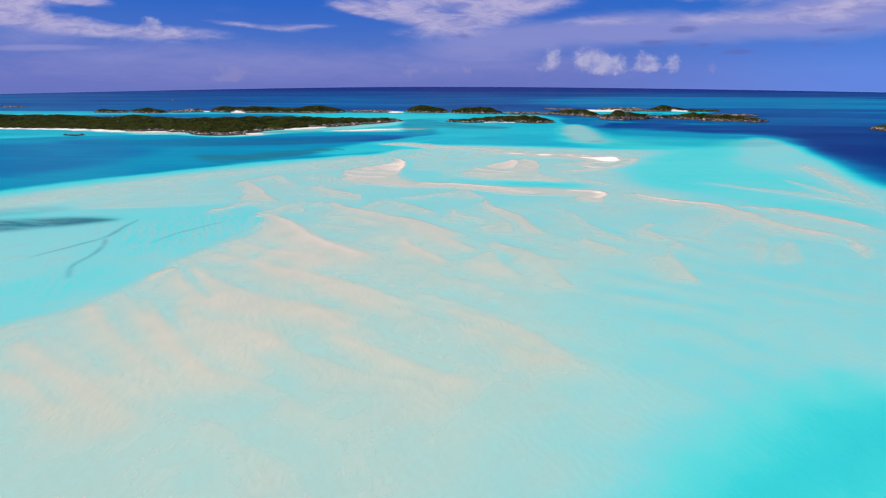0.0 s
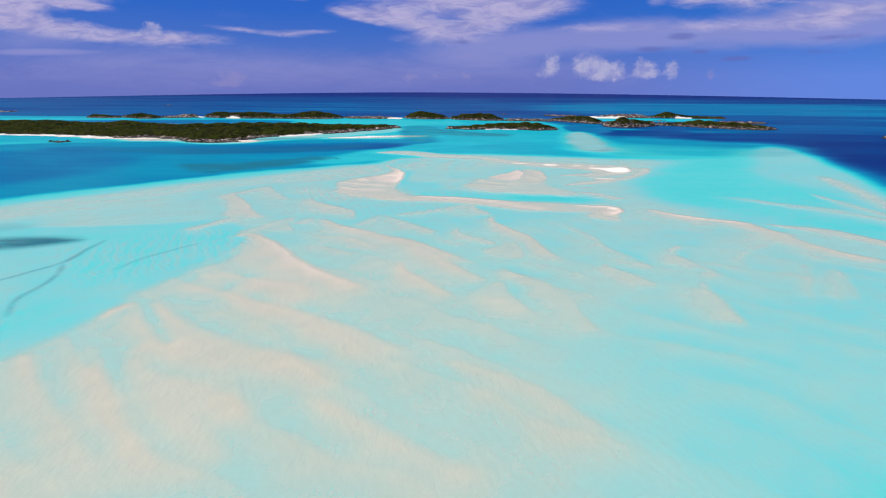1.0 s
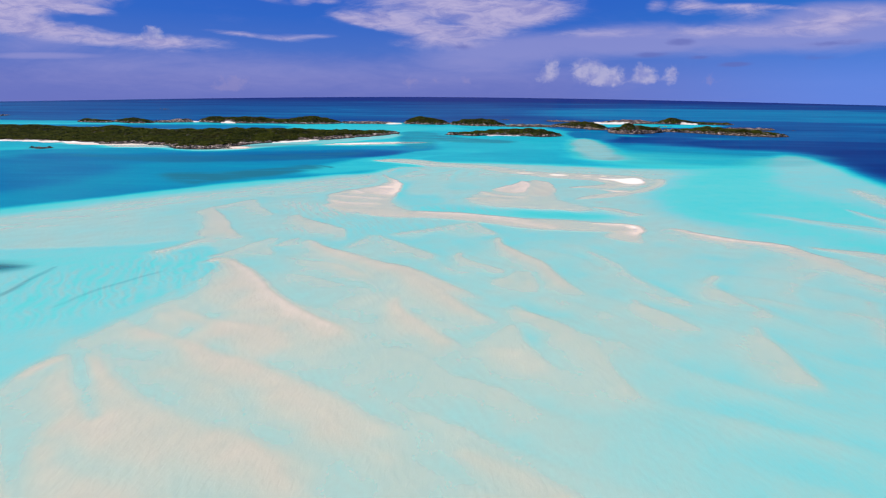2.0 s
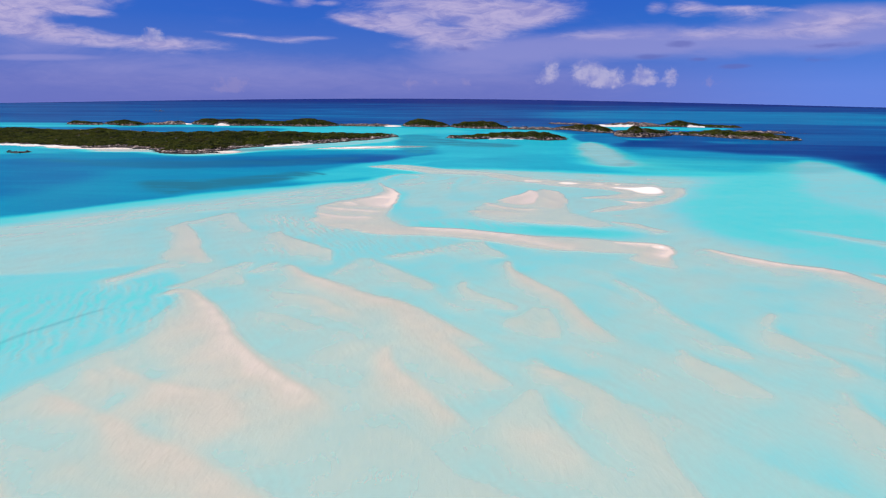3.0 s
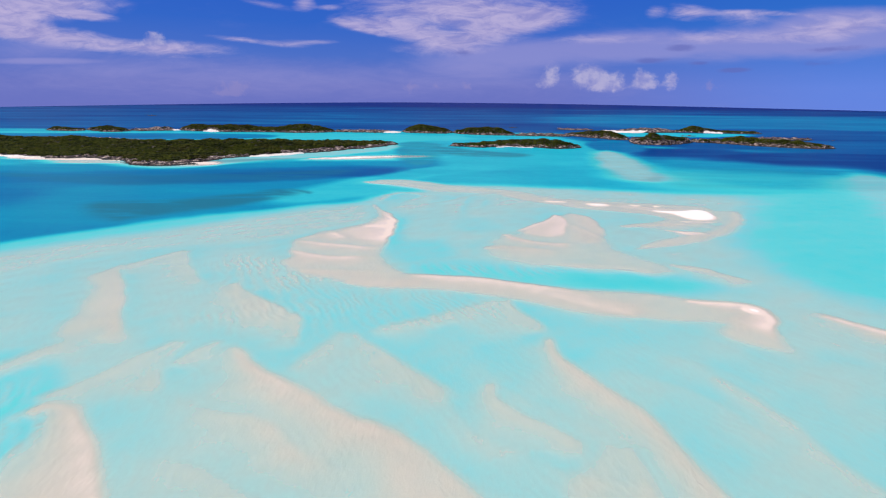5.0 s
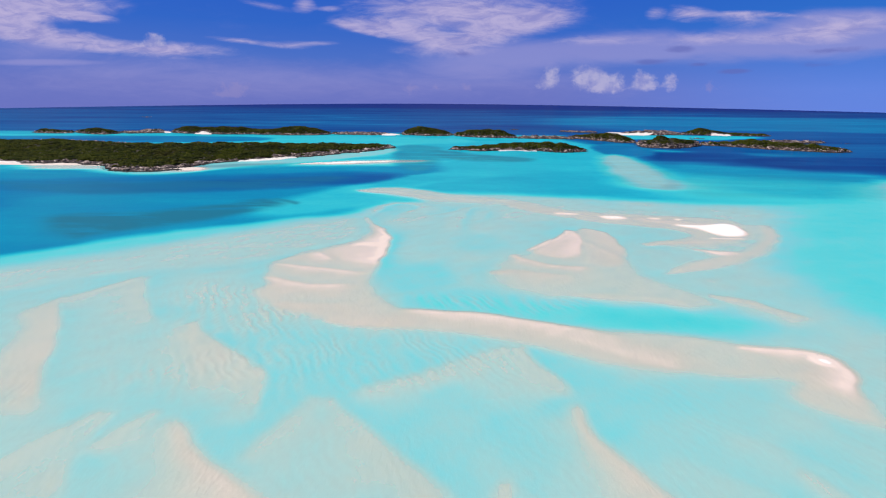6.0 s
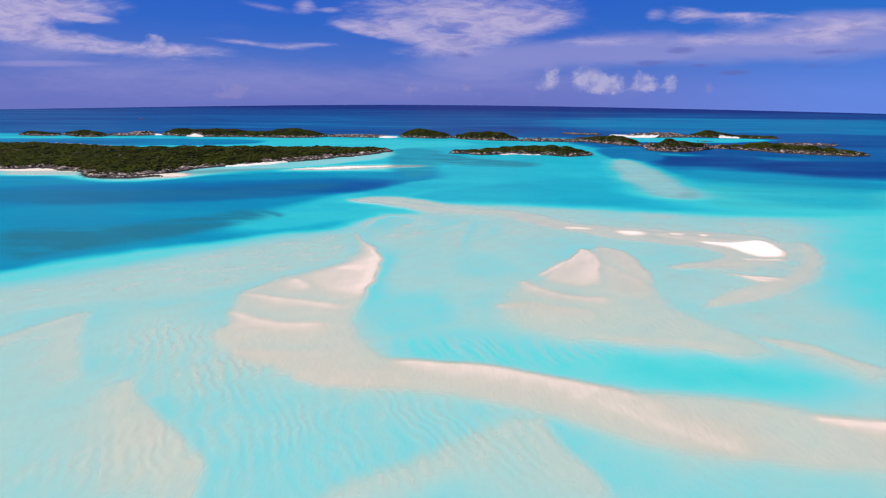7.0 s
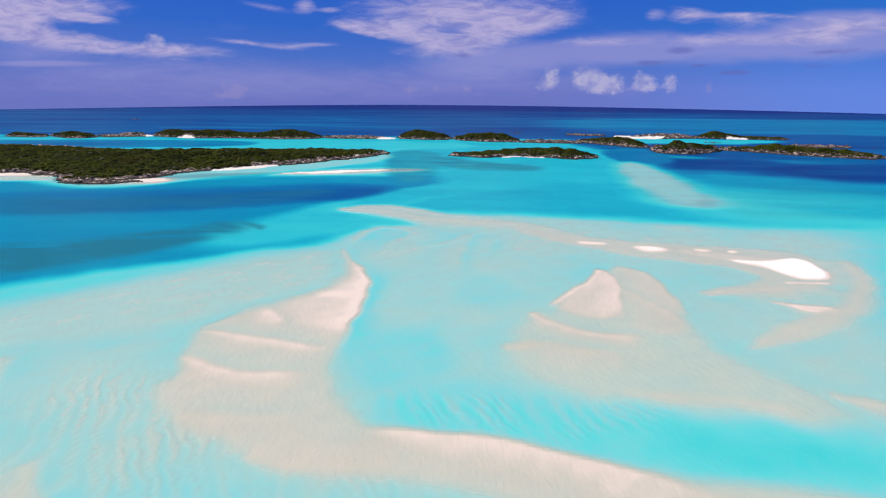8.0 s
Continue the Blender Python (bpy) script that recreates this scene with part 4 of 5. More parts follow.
# white bar off the long cay
shoal([(-130.4, 496.3), (-94.3, 523.4), (-65.8, 537.7), (-13.9, 545.2), (-13.3, 527.1), (-60.9, 509.4), (-88.1, 499.6)], -0.45, 6)
shoal([(-122.6, 504.6), (-93.6, 520.6), (-64.5, 530.2), (-45.2, 533.3), (-44.3, 526), (-62.6, 518.8), (-90.1, 507.2)], 0.2, 2.2)
shoal([(-59.5, 676), (-11.1, 699.3), (13.2, 631.2), (2.4, 538.9), (-21.3, 531), (-47, 586.6)], -2.3, 5)
# narrow runnels
shoal([(-104.1, 171.9), (-103.6, 168.3), (-102.6, 158.9), (-101.3, 151.4), (-102.2, 148.8), (-105, 142.1), (-107.9, 136.9), (-110.7, 130.6), (-111, 130.7), (-108.6, 137.2), (-105.9, 142.5), (-103.1, 149.2), (-102.3, 151.3), (-103.6, 158.7), (-104.4, 168.2), (-104.4, 171.9)], 0.6, 0.6, grass)
shoal([(-101.5, 149.6), (-99, 146.2), (-94.8, 138.7), (-94.2, 131.2), (-93.4, 124.7), (-90.7, 119.4), (-88.5, 116), (-88.7, 115.8), (-91.4, 119), (-94.3, 124.4), (-95.2, 131.1), (-95.8, 138.4), (-99.7, 145.8), (-101.8, 149.4)], 0.6, 0.6, grass)
shoal([(-84.7, 145.2), (-83, 155.6), (-77.5, 163.7), (-74.1, 168.2), (-73.8, 168), (-76.7, 163.2), (-82.1, 155.2), (-84.3, 145.1)], 0.35, 0.8, grass)
# seagrass beds
shoal([(-59.6, 653.8), (-23.5, 668.5), (-6.7, 620), (-14.8, 570.7), (-42.2, 583.1)], 0.5, 6, grass)
shoal([(-132.1, 294.9), (-123.6, 305), (-108.4, 316.4), (-93.4, 334.6), (-77.1, 359.3), (-87.1, 373.4), (-106, 357.9), (-127.5, 343.4), (-151.7, 337.2), (-168.4, 331.1)], 1, 6, grass)
shoal([(-87.4, 371.5), (-81.2, 369.9), (-72.5, 359.6), (-77, 364.6)], 0.8, 1.5, grass)
shoal([(-305.2, 417.2), (-219.5, 415.2), (-141.3, 423.2), (-104.9, 438.4), (-62.9, 450), (-67.9, 421.8), (-103.4, 400.5), (-144.1, 384), (-183.9, 374.3)], 0.5, 8, grass)
shoal([(-180.6, 168.5), (-144.3, 169.9), (-124.9, 174.1), (-108.1, 171.9), (-125.8, 160.8), (-158.7, 148.3)], 1.0, 4, grass)
shoal([(-202.7, 179.8), (-165.2, 185.1), (-146.8, 189.2), (-136.5, 184.1), (-155.3, 173.6), (-186.2, 164.6)], 0.3, 4, grass)
shoal([(-228.3, 486.3), (-170.3, 476.7), (-136.4, 493.4), (-114.3, 513.3), (-149.8, 507.8), (-177.6, 490.2)], 0.5, 5, grass)
shoal([(-48.1, 596.7), (-11.7, 626.6), (25, 579.7), (73.6, 555.9), (53, 529.6), (-1.7, 536.9)], 0.75, 6, grass)
shoal([(-87.2, 376.5), (-73.7, 367.6), (-72.6, 358.8), (-80.1, 367.2)], 0.8, 2, grass)
shoal([(-61.9, 673.4), (-23.9, 677.5), (-11.6, 536.1), (-15.1, 479.3), (-34.7, 473.6), (-50.7, 545.3)], 0.5, 6, grass)
shoal([(151.7, 484.8), (197.7, 477.5), (239.5, 461.3), (322.8, 457.9), (239.3, 382.3), (185.6, 394.7), (141.5, 389.1), (116.9, 396.5)], 0.22, 9, grass)
shoal([(125, 604.6), (149, 623.9), (151.7, 559.2), (138.6, 479.6), (137.3, 439.4), (119.5, 417.7), (104.9, 416.9), (101.9, 440.3), (102.2, 463.1), (98.3, 487.5), (115.9, 518), (118, 559.6)], 0.15, 10, grass)
# rippled floor
shoal([(-71, 251.2), (-62.7, 258.9), (-42.4, 247.2), (-30, 234.6), (-20.1, 227), (-34.9, 226.6), (-54.9, 226)], 1, 8, ripple)
shoal([(-16.2, 251.2), (-3.1, 253.4), (13.5, 250.5), (33.3, 249.6), (30.6, 243), (7.2, 243), (-9.8, 243.8)], 1.1, 3, ripple)
shoal([(-62.5, 214.7), (-49.4, 217.2), (-46.9, 237.4), (-22.3, 227.3), (-13.8, 214.4), (-23.9, 206.9), (-45.8, 207.9)], 0.8, 8, ripple)
shoal([(-40.5, 238.8), (-11.1, 232.3), (15.8, 225.3), (5.6, 210.7), (-22.9, 209.9), (-39, 220.8)], 0.55, 8, ripple)
shoal([(-116.9, 162.8), (-98.6, 169.5), (-82.7, 184.2), (-64.6, 185), (-58.1, 164.9), (-61.9, 152.1), (-74.4, 141.6), (-86.2, 134.5)], 0.9, 6, ripple)
shoal([(-110.9, 131.2), (-99.5, 131.5), (-78.3, 105.7), (-82.3, 98.1)], 0.6, 6, ripple)

# trains of low dunes, gentle towards the south-west and steep towards the north-east
across = px * 0.58 + py * 0.815
train = across / 11.5 + 0.42 * swell(px, py, 60, 51) + 0.10 * swell(px, py, 19, 52)
lap = train - np.floor(train)
saw = smooth(lap / 0.85) - smooth((lap - 0.85) / 0.15) - 0.5
patchy = np.clip(0.5 + 0.55 * swell(px, py, 38, 53), 0, 1.1)
where = smooth((235 - py) / 70) * smooth((px + 95) / 40) * smooth((1.2 + floor_z) / 0.4)
floor_z += np.where(floor_z < -0.03, 0.19, 0.06) * saw * patchy * where * smooth(-floor_z / 0.25)

# sand ripples of three to four metres where the current runs over the shallows
run = (px * 0.9 + py * 0.40) * 6.283 / 3.3 + 2.6 * swell(px, py, 24, 11) + 1.1 * swell(px, py, 8, 12)
floor_z += ripple * 0.13 * (1 - np.abs(np.sin(run / 2)) * 2 + 0.27) * smooth((-floor_z - 0.12) / 0.3)
under_water = np.clip(-floor_z, 0, None)
floor_z += np.clip(under_water, 0, 0.4) * 0.10 * swell(px, py, 7.5, 13) + 0.012 * swell(px, py, 4, 14)

rows, columns = sheet_x.shape
faces = grid_faces(rows, columns)
me = smooth_shaded(mesh_of("ground", np.stack([sheet_x.ravel(), sheet_y.ravel(), np.where(floor_z > 0, floor_z, -0.34 * (1 - np.exp(np.minimum(floor_z, 0) / 0.47)) + 0.3 * np.minimum(floor_z + 2, 0)).ravel()], 1), faces, sand))
ripple = np.clip(ripple + 0.22 * smooth((345 - py) / 60) * smooth((170 - np.abs(px)) / 60), 0, 1.1)
for key, values in (("rise", floor_z), ("grass", grass), ("ripple", ripple)):
    me.attributes.new(key, "FLOAT", "POINT").data.foreach_set("value", values.ravel().astype(np.float32))
tagged(new("ground", me), "pale rippled coral sand floor with bars just awash", "sand", kind="structure")
me = smooth_shaded(mesh_of("water", np.stack([sheet_x.ravel(), sheet_y.ravel(), np.zeros(floor_z.size)], 1), faces, water_mat))
me.attributes.new("depth", "FLOAT", "POINT").data.foreach_set("value", (-floor_z).ravel().astype(np.float32))
for key, values in (("grass", grass), ("ripple", ripple)):
    me.attributes.new(key, "FLOAT", "POINT").data.foreach_set("value", values.ravel().astype(np.float32))
tagged(new("water", me), "clear turquoise sea deepening to dark blue", "water", kind="structure")


# ---- cays ----
def clump_shape(seed, leaves=6):
    """A bush of one metre: a rough dome with leaf sprays standing off it. Quads only."""
    dice = np.random.default_rng(seed)
    verts, quads = [], []
    for ring, (r, z) in enumerate(((0.9, -0.1), (0.95, 0.35), (0.5, 0.78))):
        for k in range(5):
            a = k * 1.2566 + ring * 0.4
            s = r * dice.uniform(0.8, 1.15)
            verts.append((s * math.cos(a), s * math.sin(a), z * dice.uniform(0.85, 1.15)))
    for ring in range(2):
        for k in range(5):
            i, j = ring * 5 + k, ring * 5 + (k + 1) % 5
            quads.append((i, j, j + 5, i + 5))
    quads.append((10, 11, 12, 13))
    for _ in range(leaves):
        a, up = dice.uniform(0, 6.283), dice.uniform(0.05, 1.0)
        out = math.sqrt(max(0.0, 1 - up * up)) * 0.95 + 0.08
        c = Vector((out * math.cos(a), out * math.sin(a), up * 0.92 + 0.05))
        side = Vector((dice.normal(), dice.normal(), dice.normal())).normalized()
        other = c.cross(side).normalized() * dice.uniform(0.16, 0.30)
        side = (side + c * 0.5).normalized() * dice.uniform(0.16, 0.30)
        base = len(verts)
        verts += [tuple(c - side - other), tuple(c + side - other * 0.6), tuple(c + side * 1.1 + other), tuple(c - side * 0.8 + other)]
        quads.append((base, base + 1, base + 2, base + 3))
    return np.array(verts), np.array(quads)


def boulder_shape(seed):
    """A weathered block of about one metre, in quads."""
    dice = np.random.default_rng(seed)
    verts = []
    for r, z in ((0.75, -0.4), (1.0, 0.1), (0.6, 0.55)):
        for k in range(6):
            s = r * dice.uniform(0.7, 1.2)
            verts.append((s * math.cos(k * 1.0472), s * math.sin(k * 1.0472), z * dice.uniform(0.7, 1.2)))
    quads = [(g * 6 + k, g * 6 + (k + 1) % 6, g * 6 + 6 + (k + 1) % 6, g * 6 + 6 + k) for g in range(2) for k in range(6)]
    quads += [(12, 13, 14, 15), (12, 15, 16, 17)]
    return np.array(verts), np.array(quads)


CLUMPS = [clump_shape(s) for s in (3, 5, 8, 13)]
BOULDERS = [boulder_shape(s) for s in (2, 4, 6)]


def scattered(name, shapes, x, y, z, wide, tall, dice, mat):
    """One mesh of many copies of a few shapes, each turned and sized by itself."""
    verts, quads, base = [], [], 0
    pick, turn = dice.integers(0, len(shapes), len(x)), dice.uniform(0, 6.283, len(x))
    for kind, (shape, sides) in enumerate(shapes):
        mine = np.nonzero(pick == kind)[0]
        if not len(mine):
            continue
        c, s = np.cos(turn[mine])[:, None], np.sin(turn[mine])[:, None]
        vx = x[mine][:, None] + (shape[:, 0] * c - shape[:, 1] * s) * wide[mine][:, None]
        vy = y[mine][:, None] + (shape[:, 0] * s + shape[:, 1] * c) * wide[mine][:, None]
        vz = z[mine][:, None] + shape[:, 2] * tall[mine][:, None]
        verts.append(np.stack([vx, vy, vz], 2).reshape(-1, 3))
        quads.append((sides[None] + (base + np.arange(len(mine)) * len(shape))[:, None, None]).reshape(-1, 4))
        base += len(mine) * len(shape)
    return mesh_of(name, np.vstack(verts), np.vstack(quads), mat)


def cay(label, outline, hills, cliff, step, bush, bare, margin, beaches=(), strand_depth=20, scarps=()):
    """An island: weathered rock rising from the sea, beaches, boulders at the waterline and scrub on top."""
    centre = np.mean(outline, 0)
    dice = np.random.default_rng(abs(int(centre[0] * 7 + centre[1])))
    shore = rounded(outline, True)
    strands = [rounded(b, True) for b in beaches]

    def land(x, y):
        """Height of the rock, distance from the shore, and how far it is beach."""
        wx = x + 2.2 * swell(x, y, 21, 21) + 0.8 * swell(x, y, 7, 22)
        wy = y + 2.2 * swell(x, y, 24, 23) + 0.8 * swell(x, y, 8, 24)
        d, _, _, inside = to_line(wx, wy, shore, True)
        d = np.where(inside, d, -d)
        strand = np.zeros_like(x)
        for line in strands:
            e, _, _, within = to_line(wx, wy, line, True)
            strand = np.maximum(strand, smooth(np.where(within, e, -e) / 10 + 0.75))
        strand *= smooth((strand_depth - d) / 8)
        top = np.zeros_like(x)
        for hx, hy, r, h in hills:
            top = np.maximum(top, h * np.exp(-((x - hx) / r) ** 2 - ((y - hy) / (r * 1.15)) ** 2))
        rough = 0.6 * swell(x, y, 6.5, 25) + 0.5 * swell(x, y, 4.3, 26)
        wall = cliff * (1 + 0.35 * swell(x, y, 15, 27)) * (1 - 0.9 * strand)
        z = -1.2 + 1.2 * smooth(d / 2 + 1) + wall * smooth(d / 3.2) + rough * smooth(d / 2) * (1 - 0.8 * strand) * (1 - 0.75 * smooth((d - margin) / 8))
        return z + top * smooth(d / 16) * (1 - 0.8 * strand), d, strand

    def scarred(x, y):
        """How far the ground is a bare scarp."""
        total = np.zeros_like(x)
        for line in scarps:
            e, _, _, within = to_line(x + 2 * swell(x, y, 9, 35), y + 3 * swell(x, y, 11, 36), np.array(line, float), True)
            total = np.maximum(total, smooth(np.where(within, e, -e) / 4 + 0.5))
        return total

    low, high = shore.min(0) - 8, shore.max(0) + 8
    gx, gy = np.meshgrid(np.arange(low[0], high[0] + step, step), np.arange(low[1], high[1] + step, step))
    gz, gd, gs = land(gx, gy)
    sides = grid_faces(*gx.shape)
    body = sides[(gd.ravel()[sides] > -4).any(1)]
    root = tagged(new("cay"), label, "island", "cays")
    root.location = (centre[0], centre[1], 0)
    shift = np.array([centre[0], centre[1], 0])

    def trimmed(name, quads, z, mat):
        used, index = np.unique(quads, return_inverse=True)
        pts = np.stack([gx.ravel()[used], gy.ravel()[used], z.ravel()[used]], 1) - shift
        return smooth_shaded(mesh_of(name, pts, index.reshape(quads.shape), mat))

    stone = trimmed("rock_base", body, gz, rock_mat)
    soil = smooth((gd - margin) / 5) * (1 - gs) * (bare < 0.7) * (1 - scarred(gx, gy) * smooth((17 - gd) / 6))
    stone.attributes.new("soil", "FLOAT", "POINT").data.foreach_set("value", soil.ravel()[np.unique(body)].astype(np.float32))
    part("rock_base", stone, root, "weathered grey limestone with a dark tide line")
    for line in strands:
        e, _, _, within = to_line(gx, gy, line, True)
        mine = np.minimum(gs, smooth(np.where(within, e, -e) / 10 + 0.85))
        sandy = sides[(mine.ravel()[sides] > 0.3).any(1) & (gd.ravel()[sides] > -5).any(1)]
        if len(sandy):
            lift = gz + 0.3 - 1.3 * smooth((0.75 - mine) / 0.5)
            part("beach", trimmed("beach", sandy, lift, beach_mat), root, "strip of white sand beach")

    area = (high - low).prod()
    # scrub
    count = int(area / (bush * bush * 0.38))
    x, y = dice.uniform(low[0], high[0], count), dice.uniform(low[1], high[1], count)
    z, d, s = land(x, y)
    patch = swell(x, y, 24, 31) * 0.5 + swell(x, y, 9, 32) * 0.35
    keep = (d > margin * (1 + 0.45 * swell(x, y, 19, 33)) + 1.5 * swell(x, y, 7, 34)) & (s < 0.2) & (patch > bare * 2.6 - 1.35) & (scarred(x, y) * smooth((17 - d) / 6) < dice.uniform(0.35, 1.1, count))
    x, y, z, d = x[keep], y[keep], z[keep], d[keep]
    if len(x) and bare < 0.9:
        wide = bush * dice.uniform(0.38, 0.74, len(x)) * (0.65 + 0.35 * smooth(d / 14))
        me = scattered("scrub", CLUMPS, x - centre[0], y - centre[1], z - 0.15, wide, wide * dice.uniform(0.45, 0.75, len(x)), dice, leaf_mat)
        part("scrub", me, root, "dense dark green coastal scrub", "stuff")
    # boulders along the waterline
    count = int(area / 6)
    x, y = dice.uniform(low[0], high[0], count), dice.uniform(low[1], high[1], count)
    z, d, s = land(x, y)
    keep = (d > -2.2) & (d < 5.5) & (s < 0.25) & (dice.uniform(0, 1, count) < 0.55)
    x, y, z = x[keep], y[keep], z[keep]
    if len(x):
        wide = dice.uniform(0.4, 1.3, len(x)) * (0.6 + 0.25 * cliff)
        me = scattered("rubble", BOULDERS, x - centre[0], y - centre[1], np.maximum(z, -0.4), wide, wide * dice.uniform(0.5, 1.0, len(x)), dice, rock_mat)
        part("rubble", me, root, "broken limestone blocks along the waterline", "stuff")


cay("long low limestone cay covered in dark green scrub",
    [(-58, 636), (-77, 602), (-92, 584), (-106, 568), (-119, 553), (-137, 535), (-154, 518), (-172, 511), (-179, 493), (-187, 476), (-197, 466), (-210, 461), (-224, 464), (-243, 480), (-264, 491), (-290, 497), (-301, 487), (-355, 502), (-414, 513), (-447, 511), (-620, 525), (-640, 640), (-430, 690), (-330, 650), (-240, 640), (-150, 668), (-90, 668), (-60, 655)],
    [(-356.6, 586.0, 26.0, 7.7), (-329.9, 580.9, 26.0, 5.7), (-303.7, 575.9, 26.0, 4.7), (-272.5, 570.0, 26.0, 6.4), (-242.4, 564.3, 26.0, 7.2), (-215.0, 562.0, 26.0, 8.1), (-197.1, 569.1, 26.0, 7.7), (-178.5, 576.6, 26.0, 7.2), (-163.4, 583.3, 26.0, 6.7), (-148.1, 590.9, 26.0, 5.3), (-132.3, 598.9, 26.0, 3.8), (-115.8, 607.1, 26.0, 2.7), (-98.9, 617.0, 26.0, 1.0), (-81.4, 628.1, 26.0, 0.6), (-68.6, 636.2, 26.0, 0.6), (-517.4, 595.8, 30.0, 7.0), (-485.6, 597.4, 30.0, 7.0), (-453.7, 598.9, 30.0, 7.0), (-428.2, 599.7, 30.0, 5.1), (-398.2, 593.9, 30.0, 3.7), (-560.0, 590.0, 45.0, 10.0)], 1.2, 2.2, 2.6, 0.02, 7,
    [[(-159, 504), (-141, 514), (-122, 528), (-137, 558), (-155, 540), (-162, 521)],
     [(-111, 537), (-87, 562), (-66, 595), (-71, 609), (-91, 581), (-114, 558)],
     [(-501, 497), (-437, 499), (-387, 507), (-297, 476), (-323, 510), (-403, 529), (-463, 531), (-526, 521)]], 11,
    [[(-198.1, 495.6), (-206.9, 545), (-190.1, 568.1), (-173.6, 574.3), (-150, 538.5), (-171.5, 525.2), (-178.6, 488.1)],
     [(-163.7, 580), (-158.6, 616.3), (-124, 604), (-99.6, 596.4), (-102.5, 546.9), (-124.9, 525.8), (-143.2, 539.1)]])
cay("small rocky cay with green scrub and a strip of beach",
    [(-3, 625), (12, 617), (27, 612), (47, 623), (76, 621), (93, 610), (107, 607), (127, 622), (131, 639), (113, 639), (100, 651), (82, 667), (51, 669), (29, 653), (12, 650), (-3, 642)],
    [(38.6, 638.5, 13.8, 1.8), (51.8, 643.7, 13.8, 2.9), (64.4, 643.0, 13.8, 4.1), (76.9, 642.3, 13.8, 4.8), (90.5, 634.3, 13.8, 5.7), (101.8, 629.2, 13.8, 5.2), (112.0, 629.8, 13.8, 3.3)], 1.6, 1.8, 1.9, 0.1, 4.0,
    [[(40, 601), (55, 606), (74, 604), (82, 638), (59, 638), (43, 634)]], 6.4)
cay("far islet with a scrubby knoll",
    [(-546, 794), (-517, 788), (-491, 792), (-509, 822), (-546, 833), (-567, 824)],
    [(-545.3, 811.4, 13.5, 3.0), (-533.1, 809.4, 13.5, 2.5)], 1.2, 3, 2.6, 0.3, 4.0)
cay("far islet with a rounded green hill",
    [(-496, 801), (-442, 771), (-428, 791), (-448, 827), (-474, 826), (-519, 837)],
    [(-501.5, 818.1, 16.5, 0.6), (-482.8, 810.5, 16.5, 3.6), (-469.3, 804.9, 16.5, 4.8), (-449.7, 796.7, 16.5, 3.4)], 1.2, 3, 2.6, 0.15, 4.0)
cay("low bare rocky spit with sparse scrub",
    [(-434, 800), (-407, 804), (-377, 818), (-389, 844), (-427, 844), (-449, 826)],
    [(-411.2, 823.5, 12.0, 3.6), (-400.5, 829.8, 12.0, 4.0), (-389.9, 836.0, 12.0, 2.3)], 1.2, 3, 2.6, 0.75, 4.0,
    [[(-379, 808), (-366, 809), (-389, 848), (-400, 847)]])
cay("far hilly cay with dark scrub and small beaches",
    [(-379, 818), (-316, 797), (-258, 805), (-205, 793), (-159, 809), (-166, 848), (-223, 864), (-283, 885), (-344, 867), (-398, 857)],
    [(-381.9, 848.1, 22.0, 3.1), (-364.0, 843.2, 22.0, 5.7), (-347.0, 838.4, 22.0, 4.7), (-329.9, 833.7, 22.0, 5.1), (-312.4, 835.1, 22.0, 5.9), (-295.3, 837.4, 22.0, 5.3), (-278.3, 839.8, 22.0, 2.5), (-255.8, 838.3, 22.0, 2.8), (-232.2, 833.6, 22.0, 4.7), (-220.3, 831.2, 22.0, 7.0), (-209.2, 830.3, 22.0, 7.9), (-196.3, 834.8, 22.0, 5.6), (-184.6, 838.8, 22.0, 2.7)], 1.5, 3, 2.6, 0.15, 4.0,
    [[(-325, 777), (-305, 780), (-326, 820), (-344, 818)]])
cay("low pale rocky islet with thin scrub",
    [(-161, 818), (-128, 813), (-71, 811), (-74, 841), (-135, 858), (-167, 848)],
    [(-146.3, 835.7, 13.5, 0.6), (-127.7, 833.3, 13.5, 1.5), (-109.6, 832.7, 13.5, 1.7), (-84.4, 831.9, 13.5, 2.0)], 1.2, 3, 2.4, 0.75, 4.0,
    [[(-92, 799), (-70, 802), (-75, 840), (-95, 837)]])
cay("far cay with a steep green hill",
    [(-72, 821), (-30, 808), (-1, 811), (-1, 858), (-32, 878), (-77, 867)],
    [(-64.5, 848.8, 20.0, 0.6), (-54.7, 846.0, 20.0, 5.6), (-45.7, 843.5, 20.0, 8.0), (-34.7, 840.3, 20.0, 6.8), (-20.2, 840.4, 20.0, 4.2), (-8.0, 842.0, 20.0, 1.3)], 1.5, 3, 2.6, 0.15, 4.0)
cay("far green cay with a rocky waterline",
    [(-1, 811), (31, 789), (78, 778), (82, 818), (34, 849), (-1, 851)],
    [(8.6, 832.3, 20.0, 2.1), (25.8, 820.6, 20.0, 5.8), (42.8, 813.7, 20.0, 7.1), (56.3, 810.7, 20.0, 6.7), (68.5, 807.9, 20.0, 4.3)], 1.5, 3, 2.6, 0.15, 4.0)
cay("broken low line of pale rocks",
    [(77, 778), (115, 775), (148, 771), (153, 794), (121, 810), (79, 801)],
    [(95.2, 792.6, 10.5, 0.6), (121.4, 790.3, 10.5, 1.4), (137.6, 788.4, 10.5, 0.6)], 1.6, 2.5, 2.2, 0.8, 4.0)
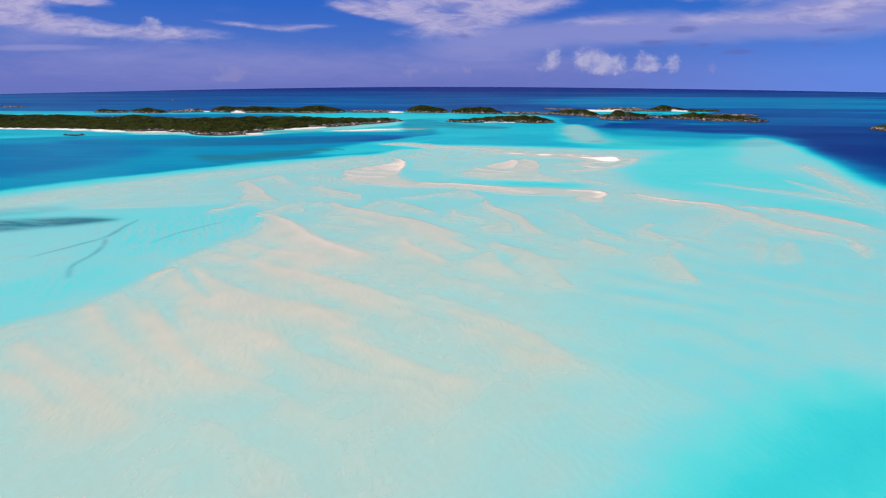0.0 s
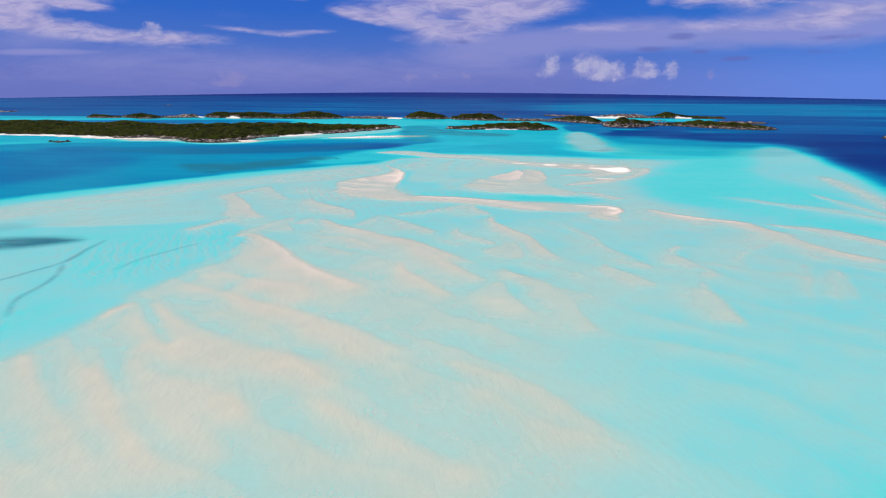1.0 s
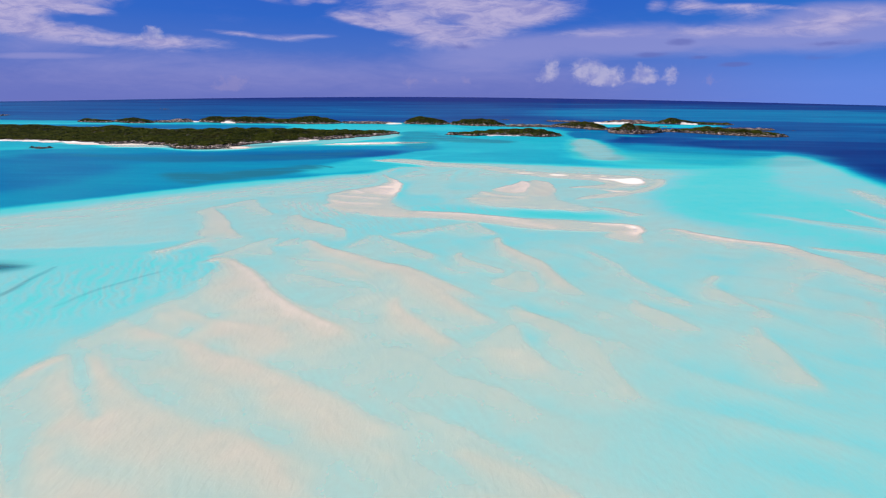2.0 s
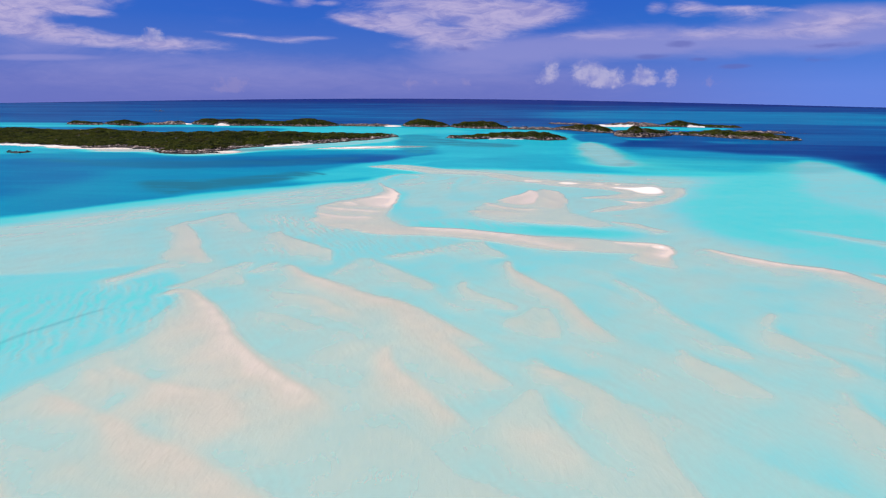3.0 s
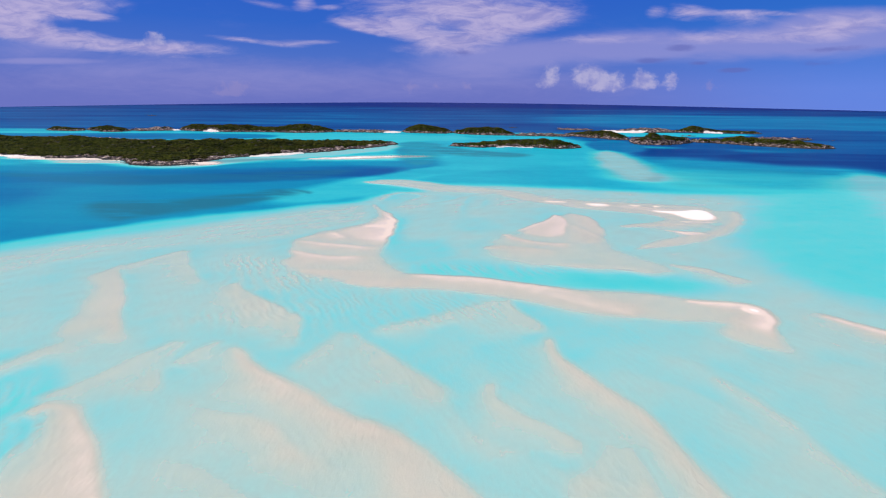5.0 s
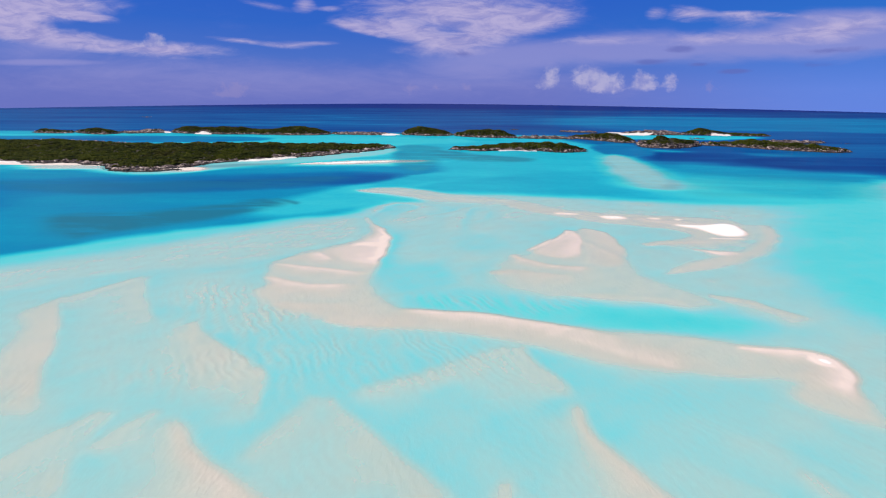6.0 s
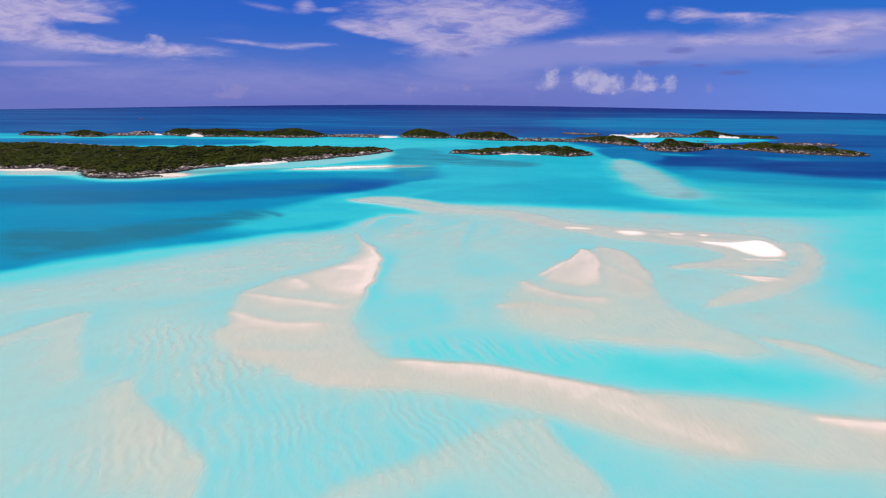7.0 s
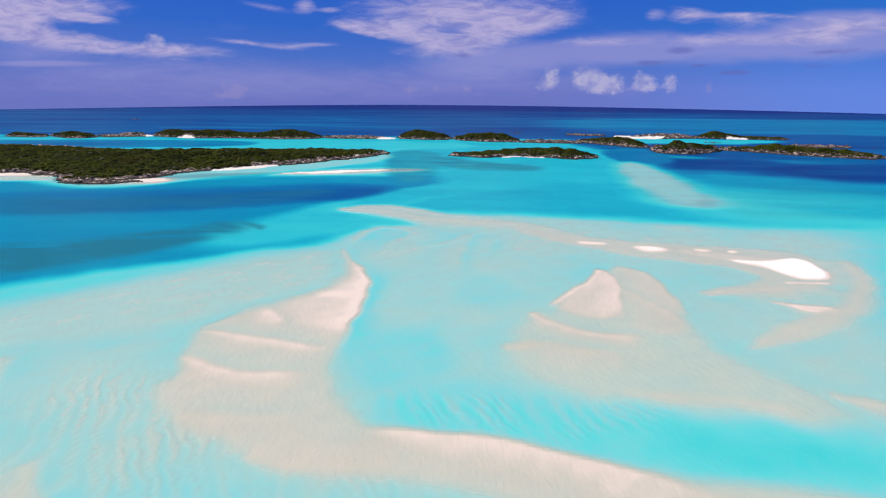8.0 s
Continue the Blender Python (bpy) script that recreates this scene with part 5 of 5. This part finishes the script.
cay("humped green cay with rocky edges",
    [(146, 795), (169, 758), (186, 732), (205, 721), (214, 752), (199, 784), (181, 811), (152, 826)],
    [(167.7, 802.1, 18.0, 1.0), (175.7, 784.0, 18.0, 4.3), (183.1, 766.1, 18.0, 6.3), (190.7, 754.3, 18.0, 6.6), (201.1, 747.6, 18.0, 3.5)], 1.8, 2.5, 2.4, 0.2, 4.0)
cay("cay of pale weathered rock topped with scrub",
    [(207, 728), (194, 673), (208, 658), (233, 666), (264, 691), (274, 716), (248, 710), (224, 708), (207, 717), (214, 752)],
    [(220.2, 737.7, 15.0, 2.6), (233.5, 748.6, 15.0, 3.7), (217.9, 683.7, 15.0, 6.9), (233.9, 688.2, 15.0, 4.5), (253.7, 700.1, 15.0, 2.1)], 3.2, 2.2, 2.1, 0.35, 4.0)
cay("long flat rocky cay with patchy scrub",
    [(267, 703), (290, 694), (316, 664), (342, 642), (366, 631), (383, 637), (395, 657), (387, 667), (365, 686), (336, 707), (305, 729), (274, 722)],
    [(288.5, 722.7, 16.0, 0.6), (299.3, 719.4, 16.0, 0.8), (313.8, 711.7, 16.0, 2.2), (321.1, 696.2, 16.0, 5.3), (326.8, 683.3, 16.0, 4.8), (335.6, 671.8, 16.0, 4.3), (344.1, 661.2, 16.0, 4.3), (358.2, 652.2, 16.0, 3.7), (373.7, 655.1, 16.0, 1.6)], 2.0, 2.2, 2.1, 0.35, 4.0)
cay("bare low reef of grey rock",
    [(377, 761), (402, 743), (437, 747), (446, 763), (416, 768), (386, 777)],
    [(397.0, 762.7, 7.5, 1.4), (423.6, 756.2, 7.5, 1.6)], 1.5, 2.5, 2.2, 0.95, 4.0)
cay("far low islet with a white sand beach and bare rocky crown",
    [(218, 891), (236, 862), (269, 862), (298, 871), (327, 874), (338, 905), (317, 925), (288, 924), (251, 917), (225, 922)],
    [(244.8, 890.0, 18.0, 1.4), (267.3, 889.6, 18.0, 3.9), (283.5, 892.0, 18.0, 4.6), (305.3, 897.9, 18.0, 3.7), (326.1, 900.8, 18.0, 2.2)], 1.4, 3, 2.4, 0.85, 4.0,
    [[(203, 858), (225, 832), (261, 836), (301, 926), (291, 975), (249, 956)]], 26)
cay("far islet with a smooth green hill and a small beach",
    [(327, 885), (348, 877), (373, 870), (399, 864), (440, 860), (455, 888), (422, 915), (398, 928), (368, 928), (338, 914)],
    [(345.7, 909.6, 17.0, 1.9), (353.2, 906.5, 17.0, 5.2), (362.1, 903.0, 17.0, 7.0), (374.6, 899.2, 17.0, 4.3), (405.9, 890.4, 17.0, 0.6)], 1.2, 3, 2.4, 0.12, 4.0,
    [[(351, 848), (372, 841), (413, 919), (395, 928)]], 26)
cay("low broken rocks awash in blue water",
    [(160, 930), (185, 909), (215, 914), (219, 930), (190, 934), (162, 946)],
    [(177.0, 928.4, 7.5, 1.3), (199.8, 922.6, 7.5, 1.1)], 1.2, 3, 2.4, 0.95, 4.0)
cay("small rocky islet capped with scrub",
    [(428, 538), (426, 514), (455, 503), (499, 516), (520, 539), (489, 542), (458, 552), (445, 561)],
    [(433.6, 531.7, 16.0, 3.0), (459.1, 542.8, 16.0, 3.9), (463.8, 522.8, 16.0, 6.5), (492.1, 529.3, 16.0, 4.5)], 1.8, 2.2, 2.2, 0.25, 4.0)
cay("low dark rock ledge jutting from the shore",
    [(-229, 468), (-217, 455), (-203, 455), (-191, 460), (-179, 470), (-181, 473), (-193, 467), (-206, 463), (-220, 463), (-231, 472)],
    [(-215.2, 459.1, 6.0, 1.2), (-199.3, 459.3, 6.0, 1.2)], 1.1, 1.6, 2.0, 1.0, 4.0)
cay("small bare rock rising from the sea",
    [(-747, 1367), (-698, 1309), (-705, 1341), (-710, 1350), (-706, 1323), (-752, 1376)],
    [(-729.3, 1356.4, 8.0, 3.9)], 1.0, 2.0, 2.0, 1.0, 4.0)
cay("small bare rock rising from the sea",
    [(87, 985), (93, 958), (105, 974), (106, 981), (94, 968), (88, 992)],
    [(92.4, 963.5, 8.0, 2.7)], 1.0, 2.0, 2.0, 1.0, 4.0)
cay("small bare rock rising from the sea",
    [(459, 756), (454, 742), (466, 750), (469, 755), (459, 750), (462, 761)],
    [(466.0, 757.9, 8.0, 0.8)], 1.0, 2.0, 2.0, 1.0, 4.0)
cay("small bare rock rising from the sea",
    [(-830, 955), (-787, 936), (-799, 979), (-808, 991), (-802, 954), (-840, 967)],
    [(-830.1, 974.9, 8.0, 2.9), (-823.9, 986.6, 8.0, 2.4)], 1.0, 2.0, 2.0, 1.0, 4.0)
cay("small bare rock rising from the sea",
    [(306, 815), (309, 799), (325, 809), (327, 813), (312, 805), (308, 819)],
    [(311.7, 803.9, 8.0, 1.0)], 1.0, 2.0, 2.0, 1.0, 4.0)
cay("small bare rock rising from the sea",
    [(-346, 463), (-324, 444), (-324, 459), (-328, 465), (-331, 453), (-351, 469)],
    [(-330.2, 454.2, 8.0, 1.1)], 1.0, 2.0, 2.0, 1.0, 4.0)
